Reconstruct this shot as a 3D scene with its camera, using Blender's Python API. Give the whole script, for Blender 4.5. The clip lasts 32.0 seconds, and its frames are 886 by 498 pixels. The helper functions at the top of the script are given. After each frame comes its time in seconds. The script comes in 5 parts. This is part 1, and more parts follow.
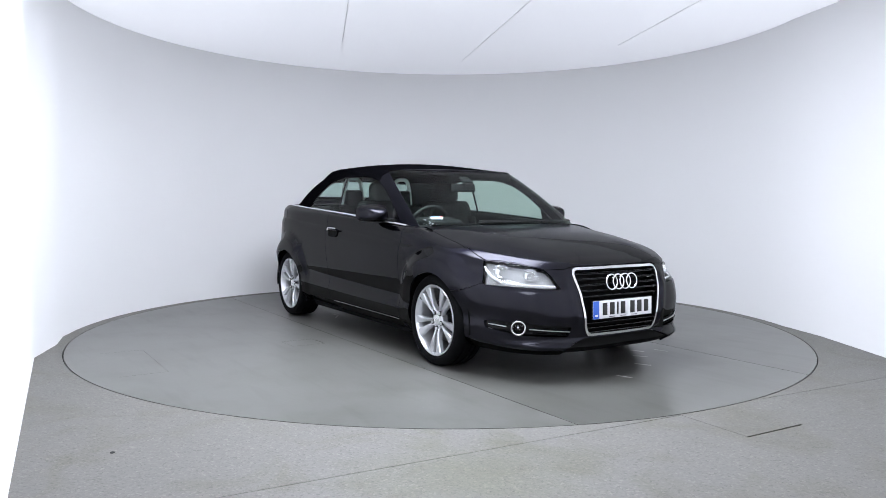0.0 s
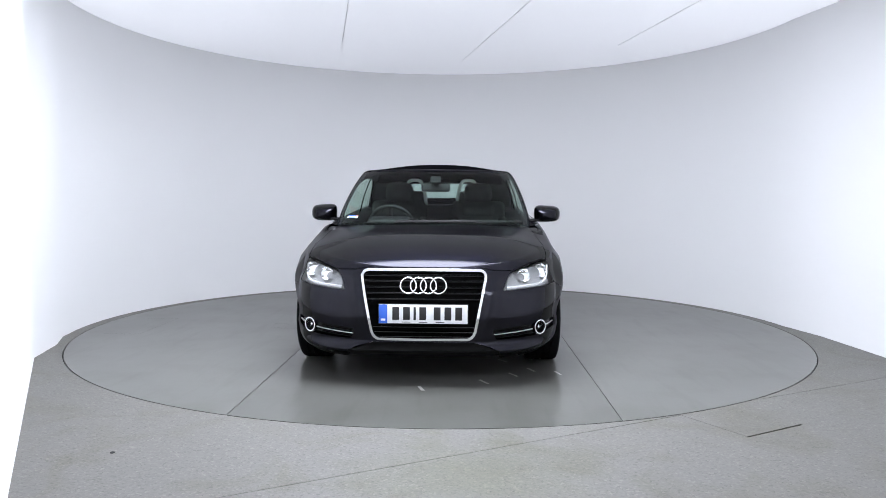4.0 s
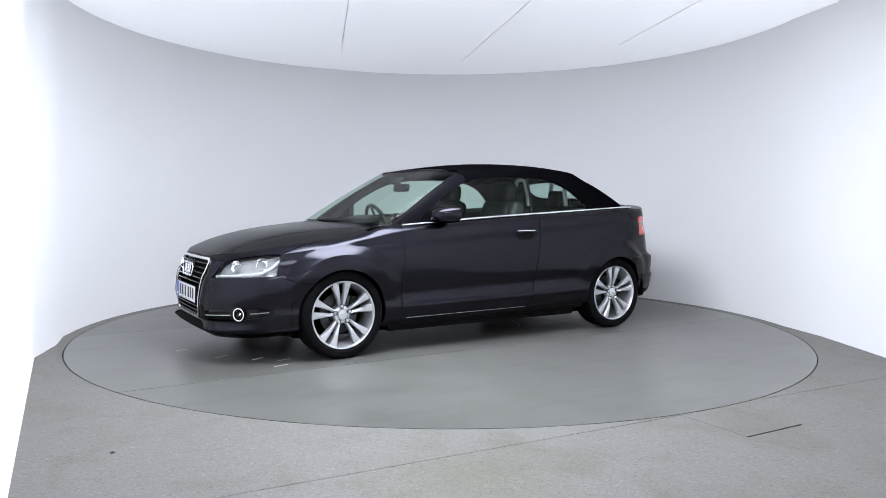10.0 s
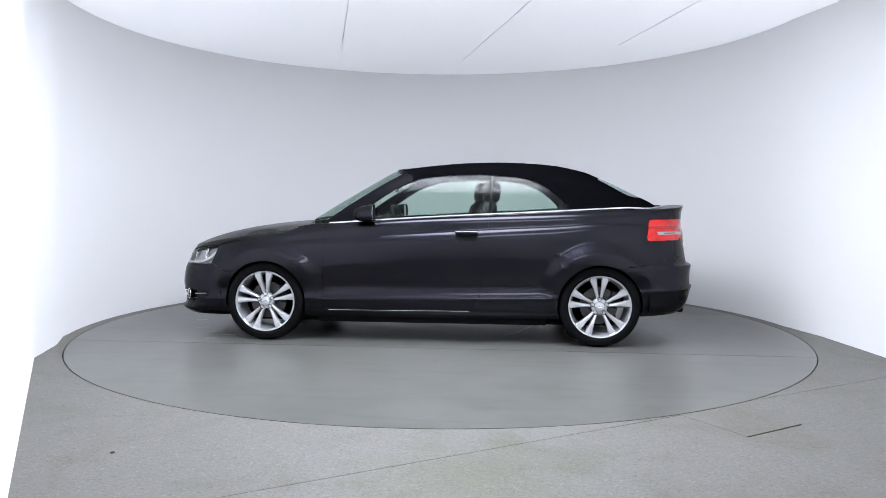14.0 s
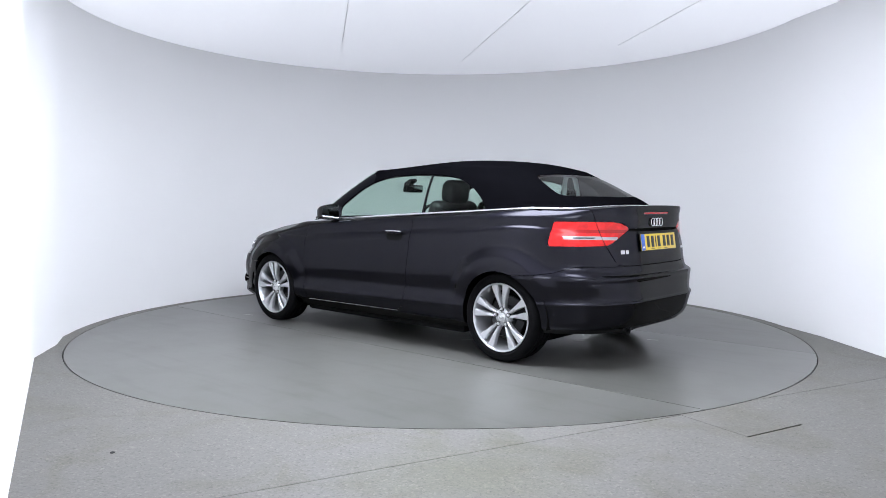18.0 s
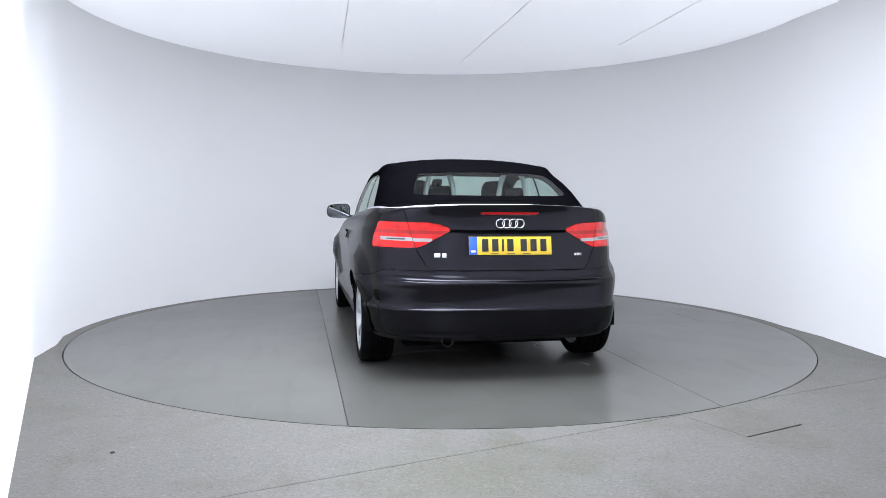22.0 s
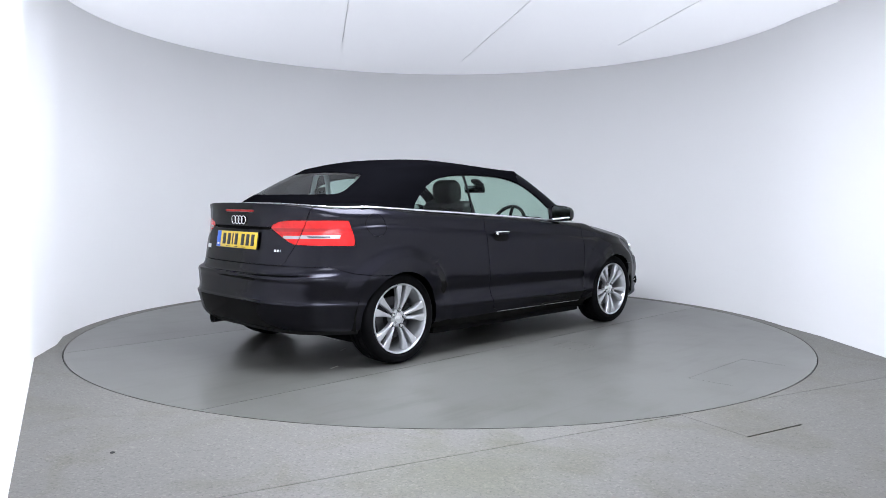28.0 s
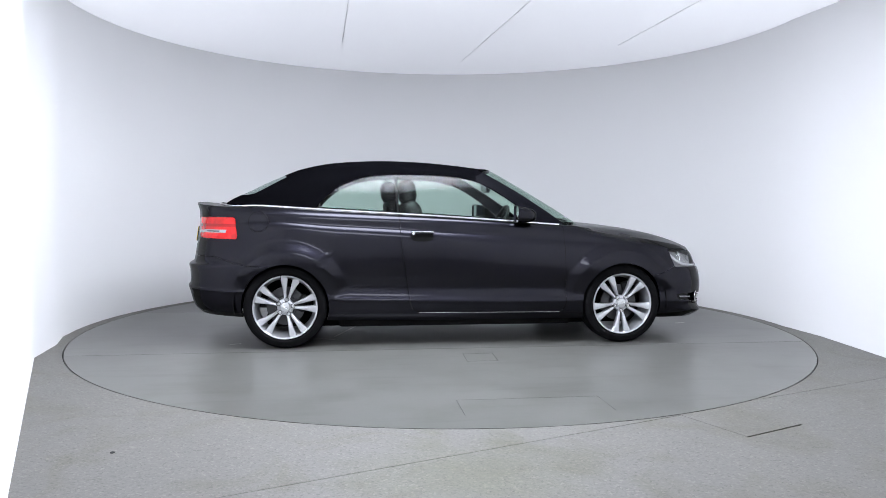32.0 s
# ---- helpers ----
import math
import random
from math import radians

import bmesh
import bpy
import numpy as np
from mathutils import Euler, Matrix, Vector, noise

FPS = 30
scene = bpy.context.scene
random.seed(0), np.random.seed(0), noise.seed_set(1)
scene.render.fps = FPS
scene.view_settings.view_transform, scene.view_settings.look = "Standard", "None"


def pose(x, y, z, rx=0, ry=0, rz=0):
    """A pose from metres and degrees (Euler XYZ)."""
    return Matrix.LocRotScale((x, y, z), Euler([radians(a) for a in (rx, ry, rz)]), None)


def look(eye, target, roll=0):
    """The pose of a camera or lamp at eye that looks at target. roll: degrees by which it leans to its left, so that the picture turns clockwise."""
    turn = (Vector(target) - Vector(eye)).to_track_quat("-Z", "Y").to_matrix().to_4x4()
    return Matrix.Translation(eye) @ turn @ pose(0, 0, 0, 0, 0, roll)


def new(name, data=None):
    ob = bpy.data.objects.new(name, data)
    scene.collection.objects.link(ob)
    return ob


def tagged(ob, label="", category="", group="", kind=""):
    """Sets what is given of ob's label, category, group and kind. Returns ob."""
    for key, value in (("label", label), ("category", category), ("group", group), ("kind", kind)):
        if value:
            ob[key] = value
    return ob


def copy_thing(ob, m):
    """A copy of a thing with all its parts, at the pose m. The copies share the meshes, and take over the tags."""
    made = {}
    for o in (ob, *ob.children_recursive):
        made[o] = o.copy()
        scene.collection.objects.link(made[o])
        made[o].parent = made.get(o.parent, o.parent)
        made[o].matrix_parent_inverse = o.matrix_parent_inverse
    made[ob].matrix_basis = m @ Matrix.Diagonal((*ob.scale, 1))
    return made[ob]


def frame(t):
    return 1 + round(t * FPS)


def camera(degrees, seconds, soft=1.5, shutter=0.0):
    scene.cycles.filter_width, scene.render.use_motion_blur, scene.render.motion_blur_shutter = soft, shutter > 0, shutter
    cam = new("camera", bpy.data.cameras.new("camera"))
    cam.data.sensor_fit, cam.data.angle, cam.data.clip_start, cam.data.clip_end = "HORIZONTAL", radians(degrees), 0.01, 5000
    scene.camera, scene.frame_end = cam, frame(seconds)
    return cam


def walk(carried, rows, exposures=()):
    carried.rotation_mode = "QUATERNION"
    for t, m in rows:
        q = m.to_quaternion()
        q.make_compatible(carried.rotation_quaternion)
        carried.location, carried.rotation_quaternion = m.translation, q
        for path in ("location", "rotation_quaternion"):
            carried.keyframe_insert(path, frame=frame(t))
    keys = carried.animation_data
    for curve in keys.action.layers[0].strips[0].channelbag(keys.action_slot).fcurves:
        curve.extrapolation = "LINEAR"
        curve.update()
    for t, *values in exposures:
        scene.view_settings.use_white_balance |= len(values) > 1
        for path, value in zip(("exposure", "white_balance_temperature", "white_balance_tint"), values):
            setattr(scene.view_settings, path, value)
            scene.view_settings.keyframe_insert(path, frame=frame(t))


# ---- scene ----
# ---------------- camera ----------------
EYE = Vector((0.0, -6.4438, 1.0882))
cam = camera(61.85, 32.0, soft=0.5)
VIEW = look(EYE, EYE + Vector((0.0022, 0.99796, -0.06376)), 0.38)
walk(cam, [(0, VIEW), (32, VIEW)])

# ---------------- world, lights, exposure ----------------
scene.view_settings.exposure = 0.09
world = bpy.data.worlds.new("world")
scene.world = world
world.use_nodes = True
world.node_tree.nodes["Background"].inputs[0].default_value = (0.6, 0.65, 0.75, 1)
world.node_tree.nodes["Background"].inputs[1].default_value = 0.05

CEIL_Z = 2.70


# unseen glowing discs added under the ceiling: centre, radii, glow at the middle
# the second is fill light for the near floor and the car's reflections
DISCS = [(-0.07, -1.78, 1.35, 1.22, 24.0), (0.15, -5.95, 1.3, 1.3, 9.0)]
CEIL_GLOW = 0.56
LIGHT_TINT = (0.842, 0.884, 1.0, 1)

# ---------------- materials ----------------


def material(name, color, rough=0.5, metal=0.0, coat=0.0, noise_amt=0.0, noise_scale=8.0, bump=0.0, bump_scale=60.0,
             rough_var=0.0, spec=0.5, coat_rough=0.03, fine=0.0, bump_dist=0.004):
    m = bpy.data.materials.new(name)
    m.use_nodes = True
    nt = m.node_tree
    b = nt.nodes["Principled BSDF"]
    b.inputs["Base Color"].default_value = (*color, 1)
    b.inputs["Roughness"].default_value = rough
    b.inputs["Metallic"].default_value = metal
    b.inputs["Coat Weight"].default_value = coat
    b.inputs["Coat Roughness"].default_value = coat_rough
    b.inputs["Specular IOR Level"].default_value = spec
    co = nt.nodes.new("ShaderNodeTexCoord")
    if noise_amt or fine or rough_var:
        n1 = nt.nodes.new("ShaderNodeTexNoise")
        n1.inputs["Scale"].default_value, n1.inputs["Detail"].default_value = noise_scale, 4
        nt.links.new(co.outputs["Object"], n1.inputs["Vector"])
        n2 = nt.nodes.new("ShaderNodeTexNoise")
        n2.inputs["Scale"].default_value, n2.inputs["Detail"].default_value = noise_scale * 30, 3
        nt.links.new(co.outputs["Object"], n2.inputs["Vector"])
        ramp = nt.nodes.new("ShaderNodeMapRange")
        ramp.inputs["From Min"].default_value, ramp.inputs["From Max"].default_value = 0.15, 0.85
        ramp.inputs["To Min"].default_value, ramp.inputs["To Max"].default_value = 1 - noise_amt, 1 + noise_amt
        nt.links.new(n1.outputs["Fac"], ramp.inputs["Value"])
        ramp2 = nt.nodes.new("ShaderNodeMapRange")
        ramp2.inputs["From Min"].default_value, ramp2.inputs["From Max"].default_value = 0.3, 0.7
        ramp2.inputs["To Min"].default_value, ramp2.inputs["To Max"].default_value = 1 - fine, 1 + fine
        nt.links.new(n2.outputs["Fac"], ramp2.inputs["Value"])
        mul = nt.nodes.new("ShaderNodeMath")
        mul.operation = "MULTIPLY"
        nt.links.new(ramp.outputs[0], mul.inputs[0])
        nt.links.new(ramp2.outputs[0], mul.inputs[1])
        mix = nt.nodes.new("ShaderNodeVectorMath")
        mix.operation = "SCALE"
        mix.inputs[0].default_value = color
        nt.links.new(mul.outputs[0], mix.inputs["Scale"])
        nt.links.new(mix.outputs[0], b.inputs["Base Color"])
        if rough_var:
            rr = nt.nodes.new("ShaderNodeMapRange")
            rr.inputs["From Min"].default_value, rr.inputs["From Max"].default_value = 0.1, 0.9
            rr.inputs["To Min"].default_value, rr.inputs["To Max"].default_value = rough - rough_var, rough + rough_var
            nt.links.new(n1.outputs["Fac"], rr.inputs["Value"])
            nt.links.new(rr.outputs[0], b.inputs["Roughness"])
    if bump:
        nb = nt.nodes.new("ShaderNodeTexNoise")
        nb.inputs["Scale"].default_value, nb.inputs["Detail"].default_value = bump_scale, 4
        nt.links.new(co.outputs["Object"], nb.inputs["Vector"])
        bp = nt.nodes.new("ShaderNodeBump")
        bp.inputs["Strength"].default_value, bp.inputs["Distance"].default_value = bump, bump_dist
        nt.links.new(nb.outputs["Fac"], bp.inputs["Height"])
        nt.links.new(bp.outputs[0], b.inputs["Normal"])
    return m


def glass(name, tint, gloss_rough=0.0, low=0.022):
    m = bpy.data.materials.new(name)
    m.use_nodes = True
    nt = m.node_tree
    nt.nodes.clear()
    out = nt.nodes.new("ShaderNodeOutputMaterial")
    tr = nt.nodes.new("ShaderNodeBsdfTransparent")
    tr.inputs[0].default_value = (*tint, 1)
    gl = nt.nodes.new("ShaderNodeBsdfGlossy")
    gl.inputs["Roughness"].default_value = gloss_rough
    lw = nt.nodes.new("ShaderNodeLayerWeight")
    pw = nt.nodes.new("ShaderNodeMath")
    pw.operation, pw.inputs[1].default_value = "POWER", 5.0
    fr = nt.nodes.new("ShaderNodeMapRange")
    fr.inputs["To Min"].default_value, fr.inputs["To Max"].default_value = low, 0.6
    nt.links.new(lw.outputs["Facing"], pw.inputs[0])
    nt.links.new(pw.outputs[0], fr.inputs["Value"])
    mx = nt.nodes.new("ShaderNodeMixShader")
    nt.links.new(fr.outputs[0], mx.inputs[0])
    nt.links.new(tr.outputs[0], mx.inputs[1])
    nt.links.new(gl.outputs[0], mx.inputs[2])
    nt.links.new(mx.outputs[0], out.inputs[0])
    return m


M_WALL = material("white_wall_paint", (0.80, 0.80, 0.80), 0.75, noise_amt=0.012, noise_scale=0.9, bump=0.15, bump_scale=30, spec=0.2)
M_CEIL = material("white_stretch_ceiling_with_glow", (0.78, 0.78, 0.80), 0.7, noise_amt=0.01, noise_scale=1.2, spec=0.2)
M_HALL = material("white_hall_paint", (0.78, 0.78, 0.78), 0.8, noise_amt=0.03, noise_scale=1.0)
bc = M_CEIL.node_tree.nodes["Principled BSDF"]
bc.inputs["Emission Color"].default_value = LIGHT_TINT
# glow put into the ceiling cloth, ramped along y, brighter towards the main disc
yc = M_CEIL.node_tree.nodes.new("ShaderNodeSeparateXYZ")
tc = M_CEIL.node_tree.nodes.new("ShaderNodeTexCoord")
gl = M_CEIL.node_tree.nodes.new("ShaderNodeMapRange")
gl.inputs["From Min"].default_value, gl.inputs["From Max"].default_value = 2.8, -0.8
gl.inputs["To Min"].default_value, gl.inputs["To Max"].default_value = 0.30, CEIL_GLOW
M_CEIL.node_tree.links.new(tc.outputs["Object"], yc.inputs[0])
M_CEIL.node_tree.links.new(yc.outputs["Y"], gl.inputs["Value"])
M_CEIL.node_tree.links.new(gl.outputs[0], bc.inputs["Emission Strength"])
M_HOOP = material("silver_hoop_paint", (0.88, 0.89, 0.90), 0.30, metal=0.2, noise_amt=0.03)
M_SEAM = material("ceiling_seam", (0.9, 0.9, 0.9), 0.5)
M_FLOOR = material("grey_concrete_floor", (0.1205, 0.1175, 0.1070), 0.6, noise_amt=0.09, noise_scale=1.6, fine=0.0, rough_var=0.08, bump=0.10, bump_scale=220)


SPILL = (0.13, -3.62, 0.0)


def concrete_speckle(m):
    """Pale and dark aggregate specks and faint yellowish stains over the concrete."""
    nt = m.node_tree
    b = nt.nodes["Principled BSDF"]
    old = b.inputs["Base Color"].links[0].from_socket
    co = nt.nodes.new("ShaderNodeTexCoord")
    vor = nt.nodes.new("ShaderNodeTexVoronoi")
    vor.inputs["Scale"].default_value = 115
    nt.links.new(co.outputs["Object"], vor.inputs["Vector"])
    sep = nt.nodes.new("ShaderNodeSeparateColor")
    nt.links.new(vor.outputs["Color"], sep.inputs[0])
    cur = nt.nodes.new("ShaderNodeValToRGB")
    el = cur.color_ramp.elements
    el[0].position, el[0].color = 0.0, (0.66, 0.66, 0.65, 1)
    el[1].position, el[1].color = 1.0, (1.36, 1.36, 1.34, 1)
    for pos, v in ((0.07, 0.86), (0.5, 1.0), (0.90, 1.08)):
        e = el.new(pos)
        e.color = (v, v, v, 1)
    nt.links.new(sep.outputs[0], cur.inputs[0])
    mul = nt.nodes.new("ShaderNodeMix")
    mul.data_type, mul.blend_type = "RGBA", "MULTIPLY"
    mul.inputs["Factor"].default_value = 1.0
    nt.links.new(old, mul.inputs["A"])
    nt.links.new(cur.outputs[0], mul.inputs["B"])
    st = nt.nodes.new("ShaderNodeTexNoise")
    st.inputs["Scale"].default_value, st.inputs["Detail"].default_value, st.inputs["Distortion"].default_value = 2.3, 7, 1.2
    nt.links.new(co.outputs["Object"], st.inputs["Vector"])
    mr = nt.nodes.new("ShaderNodeMapRange")
    mr.inputs["From Min"].default_value, mr.inputs["From Max"].default_value = 0.50, 0.72
    mr.inputs["To Min"].default_value, mr.inputs["To Max"].default_value = 0.0, 0.62
    nt.links.new(st.outputs["Fac"], mr.inputs["Value"])
    stain = nt.nodes.new("ShaderNodeMix")
    stain.data_type, stain.blend_type = "RGBA", "MULTIPLY"
    stain.inputs["B"].default_value = (0.74, 0.72, 0.58, 1)
    nt.links.new(mr.outputs[0], stain.inputs["Factor"])
    nt.links.new(mul.outputs["Result"], stain.inputs["A"])
    # one larger greenish spill with dark grit in it
    d = nt.nodes.new("ShaderNodeVectorMath")
    d.operation = "DISTANCE"
    d.inputs[1].default_value = SPILL
    nt.links.new(co.outputs["Object"], d.inputs[0])
    dn = nt.nodes.new("ShaderNodeMath")
    dn.operation = "MULTIPLY_ADD"
    dn.inputs[1].default_value, dn.inputs[2].default_value = -0.9, 0.40
    nt.links.new(st.outputs["Fac"], dn.inputs[0])
    ad = nt.nodes.new("ShaderNodeMath")
    nt.links.new(d.outputs["Value"], ad.inputs[0])
    nt.links.new(dn.outputs[0], ad.inputs[1])
    sm = nt.nodes.new("ShaderNodeMapRange")
    sm.inputs["From Min"].default_value, sm.inputs["From Max"].default_value = 0.62, 0.05
    sm.inputs["To Min"].default_value, sm.inputs["To Max"].default_value = 0.0, 0.85
    nt.links.new(ad.outputs[0], sm.inputs["Value"])
    spill = nt.nodes.new("ShaderNodeMix")
    spill.data_type, spill.blend_type = "RGBA", "MULTIPLY"
    spill.inputs["B"].default_value = (0.74, 0.76, 0.58, 1)
    nt.links.new(sm.outputs[0], spill.inputs["Factor"])
    nt.links.new(stain.outputs["Result"], spill.inputs["A"])
    gv = nt.nodes.new("ShaderNodeTexVoronoi")
    gv.inputs["Scale"].default_value = 70
    nt.links.new(co.outputs["Object"], gv.inputs["Vector"])
    gr = nt.nodes.new("ShaderNodeMapRange")
    gr.inputs["From Min"].default_value, gr.inputs["From Max"].default_value = 0.22, 0.12
    nt.links.new(gv.outputs["Distance"], gr.inputs["Value"])
    gm = nt.nodes.new("ShaderNodeMath")
    gm.operation = "MULTIPLY"
    nt.links.new(gr.outputs[0], gm.inputs[0])
    nt.links.new(sm.outputs[0], gm.inputs[1])
    grit = nt.nodes.new("ShaderNodeMix")
    grit.data_type, grit.blend_type = "RGBA", "MULTIPLY"
    grit.inputs["B"].default_value = (0.3, 0.3, 0.26, 1)
    nt.links.new(gm.outputs[0], grit.inputs["Factor"])
    nt.links.new(spill.outputs["Result"], grit.inputs["A"])
    nt.links.new(grit.outputs["Result"], b.inputs["Base Color"])


concrete_speckle(M_FLOOR)
M_TABLE = material("grey_painted_turntable", (0.106, 0.106, 0.099), 0.34, noise_amt=0.12, noise_scale=1.4, fine=0.03, rough_var=0.05)
M_TABLE_MID = material("worn_glossier_turntable_paint", (0.090, 0.090, 0.083), 0.29, noise_amt=0.14, noise_scale=1.2, fine=0.03, rough_var=0.03)


def deck_wear(m):
    """Rubbed patches, tyre smears across the deck and small pale nicks in the paint."""
    nt = m.node_tree
    b = nt.nodes["Principled BSDF"]
    co = nt.nodes.new("ShaderNodeTexCoord")
    last = b.inputs["Base Color"].links[0].from_socket
    for scale, detail, lo, hi, dark, stretch in ((3.2, 8, 0.46, 0.66, (0.86, 0.86, 0.84), (1, 1, 1)), (5.5, 6, 0.54, 0.70, (0.82, 0.82, 0.81), (0.25, 1.6, 1)), (46.0, 3, 0.71, 0.78, (1.35, 1.35, 1.33), (1, 1, 1))):
        mp = nt.nodes.new("ShaderNodeMapping")
        mp.inputs["Scale"].default_value = stretch
        nt.links.new(co.outputs["Object"], mp.inputs["Vector"])
        n = nt.nodes.new("ShaderNodeTexNoise")
        n.inputs["Scale"].default_value, n.inputs["Detail"].default_value = scale, detail
        nt.links.new(mp.outputs[0], n.inputs["Vector"])
        mr = nt.nodes.new("ShaderNodeMapRange")
        mr.inputs["From Min"].default_value, mr.inputs["From Max"].default_value = lo, hi
        nt.links.new(n.outputs["Fac"], mr.inputs["Value"])
        mx = nt.nodes.new("ShaderNodeMix")
        mx.data_type, mx.blend_type = "RGBA", "MULTIPLY"
        mx.inputs["B"].default_value = (*dark, 1)
        nt.links.new(mr.outputs[0], mx.inputs["Factor"])
        nt.links.new(last, mx.inputs["A"])
        last = mx.outputs["Result"]
    nt.links.new(last, b.inputs["Base Color"])


deck_wear(M_TABLE)
deck_wear(M_TABLE_MID)
M_SCUFF = material("pale_scuffed_paint", (0.50, 0.49, 0.48), 0.4, noise_amt=0.2, noise_scale=40)
M_GAP = material("dark_gap", (0.02, 0.02, 0.02), 0.8, noise_amt=0.2)
M_PAINT = material("dark_violet_grey_metallic_paint", (0.0100, 0.0098, 0.0152), 0.28, metal=1.0, coat=0.42, coat_rough=0.045, fine=0.15, noise_scale=40)

M_PAINT.node_tree.nodes["Principled BSDF"].inputs["Specular Tint"].default_value = (0.22, 0.22, 0.27, 1)
M_FRAME = material("dark_satin_frame_paint", (0.0035, 0.0035, 0.005), 0.40, spec=0.03, noise_amt=0.1, noise_scale=20)
M_LINING = material("grey_headlining_cloth", (0.045, 0.047, 0.05), 0.9, noise_amt=0.08, noise_scale=10, bump=0.2, bump_scale=400, spec=0.1)
M_BLACKPL = material("black_plastic", (0.006, 0.006, 0.0065), 0.5, spec=0.25, noise_amt=0.15, noise_scale=30, bump=0.05, bump_scale=300)
M_PIANO = material("gloss_black", (0.003, 0.003, 0.0035), 0.15, spec=0.2, noise_amt=0.1)
M_FABRIC = material("black_soft_top_cloth", (0.0020, 0.0020, 0.0026), 0.95, noise_amt=0.2, noise_scale=12, fine=0.3, bump=0.35, bump_scale=500, spec=0.0, bump_dist=0.001)
M_CHROME = material("bright_chrome", (0.86, 0.87, 0.88), 0.12, metal=1.0, noise_amt=0.03, noise_scale=20)
M_SATIN = material("satin_aluminium_trim", (0.82, 0.83, 0.84), 0.28, metal=1.0, noise_amt=0.03, noise_scale=20)
M_ALLOY = material("silver_painted_alloy", (0.58, 0.59, 0.61), 0.28, metal=0.75, coat=0.5, noise_amt=0.04, noise_scale=25)
M_RUBBER = material("tyre_rubber", (0.004, 0.004, 0.0045), 0.75, spec=0.06, noise_amt=0.2, noise_scale=20, bump=0.1, bump_scale=200)
M_DARKMETAL = material("dark_brake_metal", (0.07, 0.07, 0.073), 0.45, metal=0.9, noise_amt=0.15, noise_scale=30)
M_LINER = material("wheel_arch_liner", (0.004, 0.004, 0.004), 0.9, spec=0.1, noise_amt=0.2)
M_LEATHER = material("black_leather", (0.010, 0.0105, 0.011), 0.5, spec=0.3, noise_amt=0.15, noise_scale=25, bump=0.15, bump_scale=180)
M_INTERIOR = material("dark_interior_plastic", (0.006, 0.006, 0.007), 0.6, spec=0.25, noise_amt=0.15, noise_scale=20, bump=0.08, bump_scale=250)
M_GLASS = glass("green_tinted_glass", (0.72, 0.84, 0.78))
M_SCREEN = glass("windscreen_glass", (0.72, 0.84, 0.78), low=0.010)
M_REARGLASS = glass("rear_window_glass", (0.68, 0.80, 0.77))
M_LENS = glass("clear_lamp_lens", (0.97, 0.98, 0.98))
M_REFLECTOR = material("lamp_reflector", (0.90, 0.91, 0.92), 0.14, metal=1.0, noise_amt=0.02)
M_LAMPWHITE = material("pale_lamp_housing", (0.27, 0.275, 0.28), 0.35, metal=0.0, noise_amt=0.04)
M_RED = material("red_lamp_lens", (0.64, 0.009, 0.010), 0.15, spec=0.2, coat=0.5, noise_amt=0.4, noise_scale=20, bump=0.25, bump_scale=110)
M_REDDARK = material("dark_red_lamp_lens", (0.36, 0.005, 0.006), 0.2, spec=0.3, coat=0.4, noise_amt=0.05)
M_LAMPCLEAR = material("clear_reverse_lens", (0.34, 0.33, 0.33), 0.15, coat=1.0, noise_amt=0.05)
M_STRIP = material("pale_light_guide", (0.55, 0.56, 0.57), 0.25, coat=0.5, noise_amt=0.05)
M_PLATEW = material("white_plate", (0.80, 0.81, 0.82), 0.35, coat=0.4, noise_amt=0.02)
M_PLATEY = material("yellow_plate", (0.80, 0.56, 0.03), 0.35, coat=0.4, noise_amt=0.02)
M_PLATEB = material("blue_plate_band", (0.02, 0.12, 0.62), 0.35, coat=0.3, noise_amt=0.02)
M_INK = material("black_ink", (0.012, 0.012, 0.012), 0.5, noise_amt=0.05)
M_MIRROR = material("mirror_glass", (0.36, 0.39, 0.40), 0.02, metal=1.0)
M_STICKW = material("sticker_white", (0.8, 0.8, 0.82), 0.5, noise_amt=0.02)
M_STICKB = material("sticker_blue", (0.03, 0.10, 0.55), 0.5, noise_amt=0.02)
M_STICKR = material("sticker_red", (0.6, 0.05, 0.05), 0.5, noise_amt=0.02)

# ---------------- mesh tools ----------------


def smooth(me, angle=None):
    me.polygons.foreach_set("use_smooth", [True] * len(me.polygons))
    if angle is not None:
        me.set_sharp_from_angle(angle=radians(angle))


def mesh_object(name, verts, faces, mat, parent=None, label="", normals=None, angle=35, flat=False):
    me = bpy.data.meshes.new(name)
    me.from_pydata([tuple(map(float, v)) for v in verts], [], faces)
    me.materials.append(mat)
    me.validate()
    if not flat:
        smooth(me, None if normals is not None else angle)
    if normals is not None:
        me.normals_split_custom_set_from_vertices([tuple(map(float, n)) for n in normals])
    ob = new(name, me)
    ob.parent = parent
    if label:
        tagged(ob, label)
    return ob


def part(name, bm, mat, parent, label="", angle=35):
    bmesh.ops.recalc_face_normals(bm, faces=bm.faces)
    me = bpy.data.meshes.new(name)
    bm.to_mesh(me)
    bm.free()
    me.materials.append(mat)
    smooth(me, angle)
    ob = new(name, me)
    ob.parent = parent
    if label:
        tagged(ob, label)
    return ob


def box(bm, size, m=None, bevel=0.0, seg=2):
    r = bmesh.ops.create_cube(bm, size=1.0, matrix=(m or Matrix()) @ Matrix.Diagonal((*size, 1)))
    if bevel:
        es = list({e for v in r["verts"] for e in v.link_edges})
        bmesh.ops.bevel(bm, geom=es, offset=bevel, segments=seg, affect="EDGES", profile=0.5)
    return bm


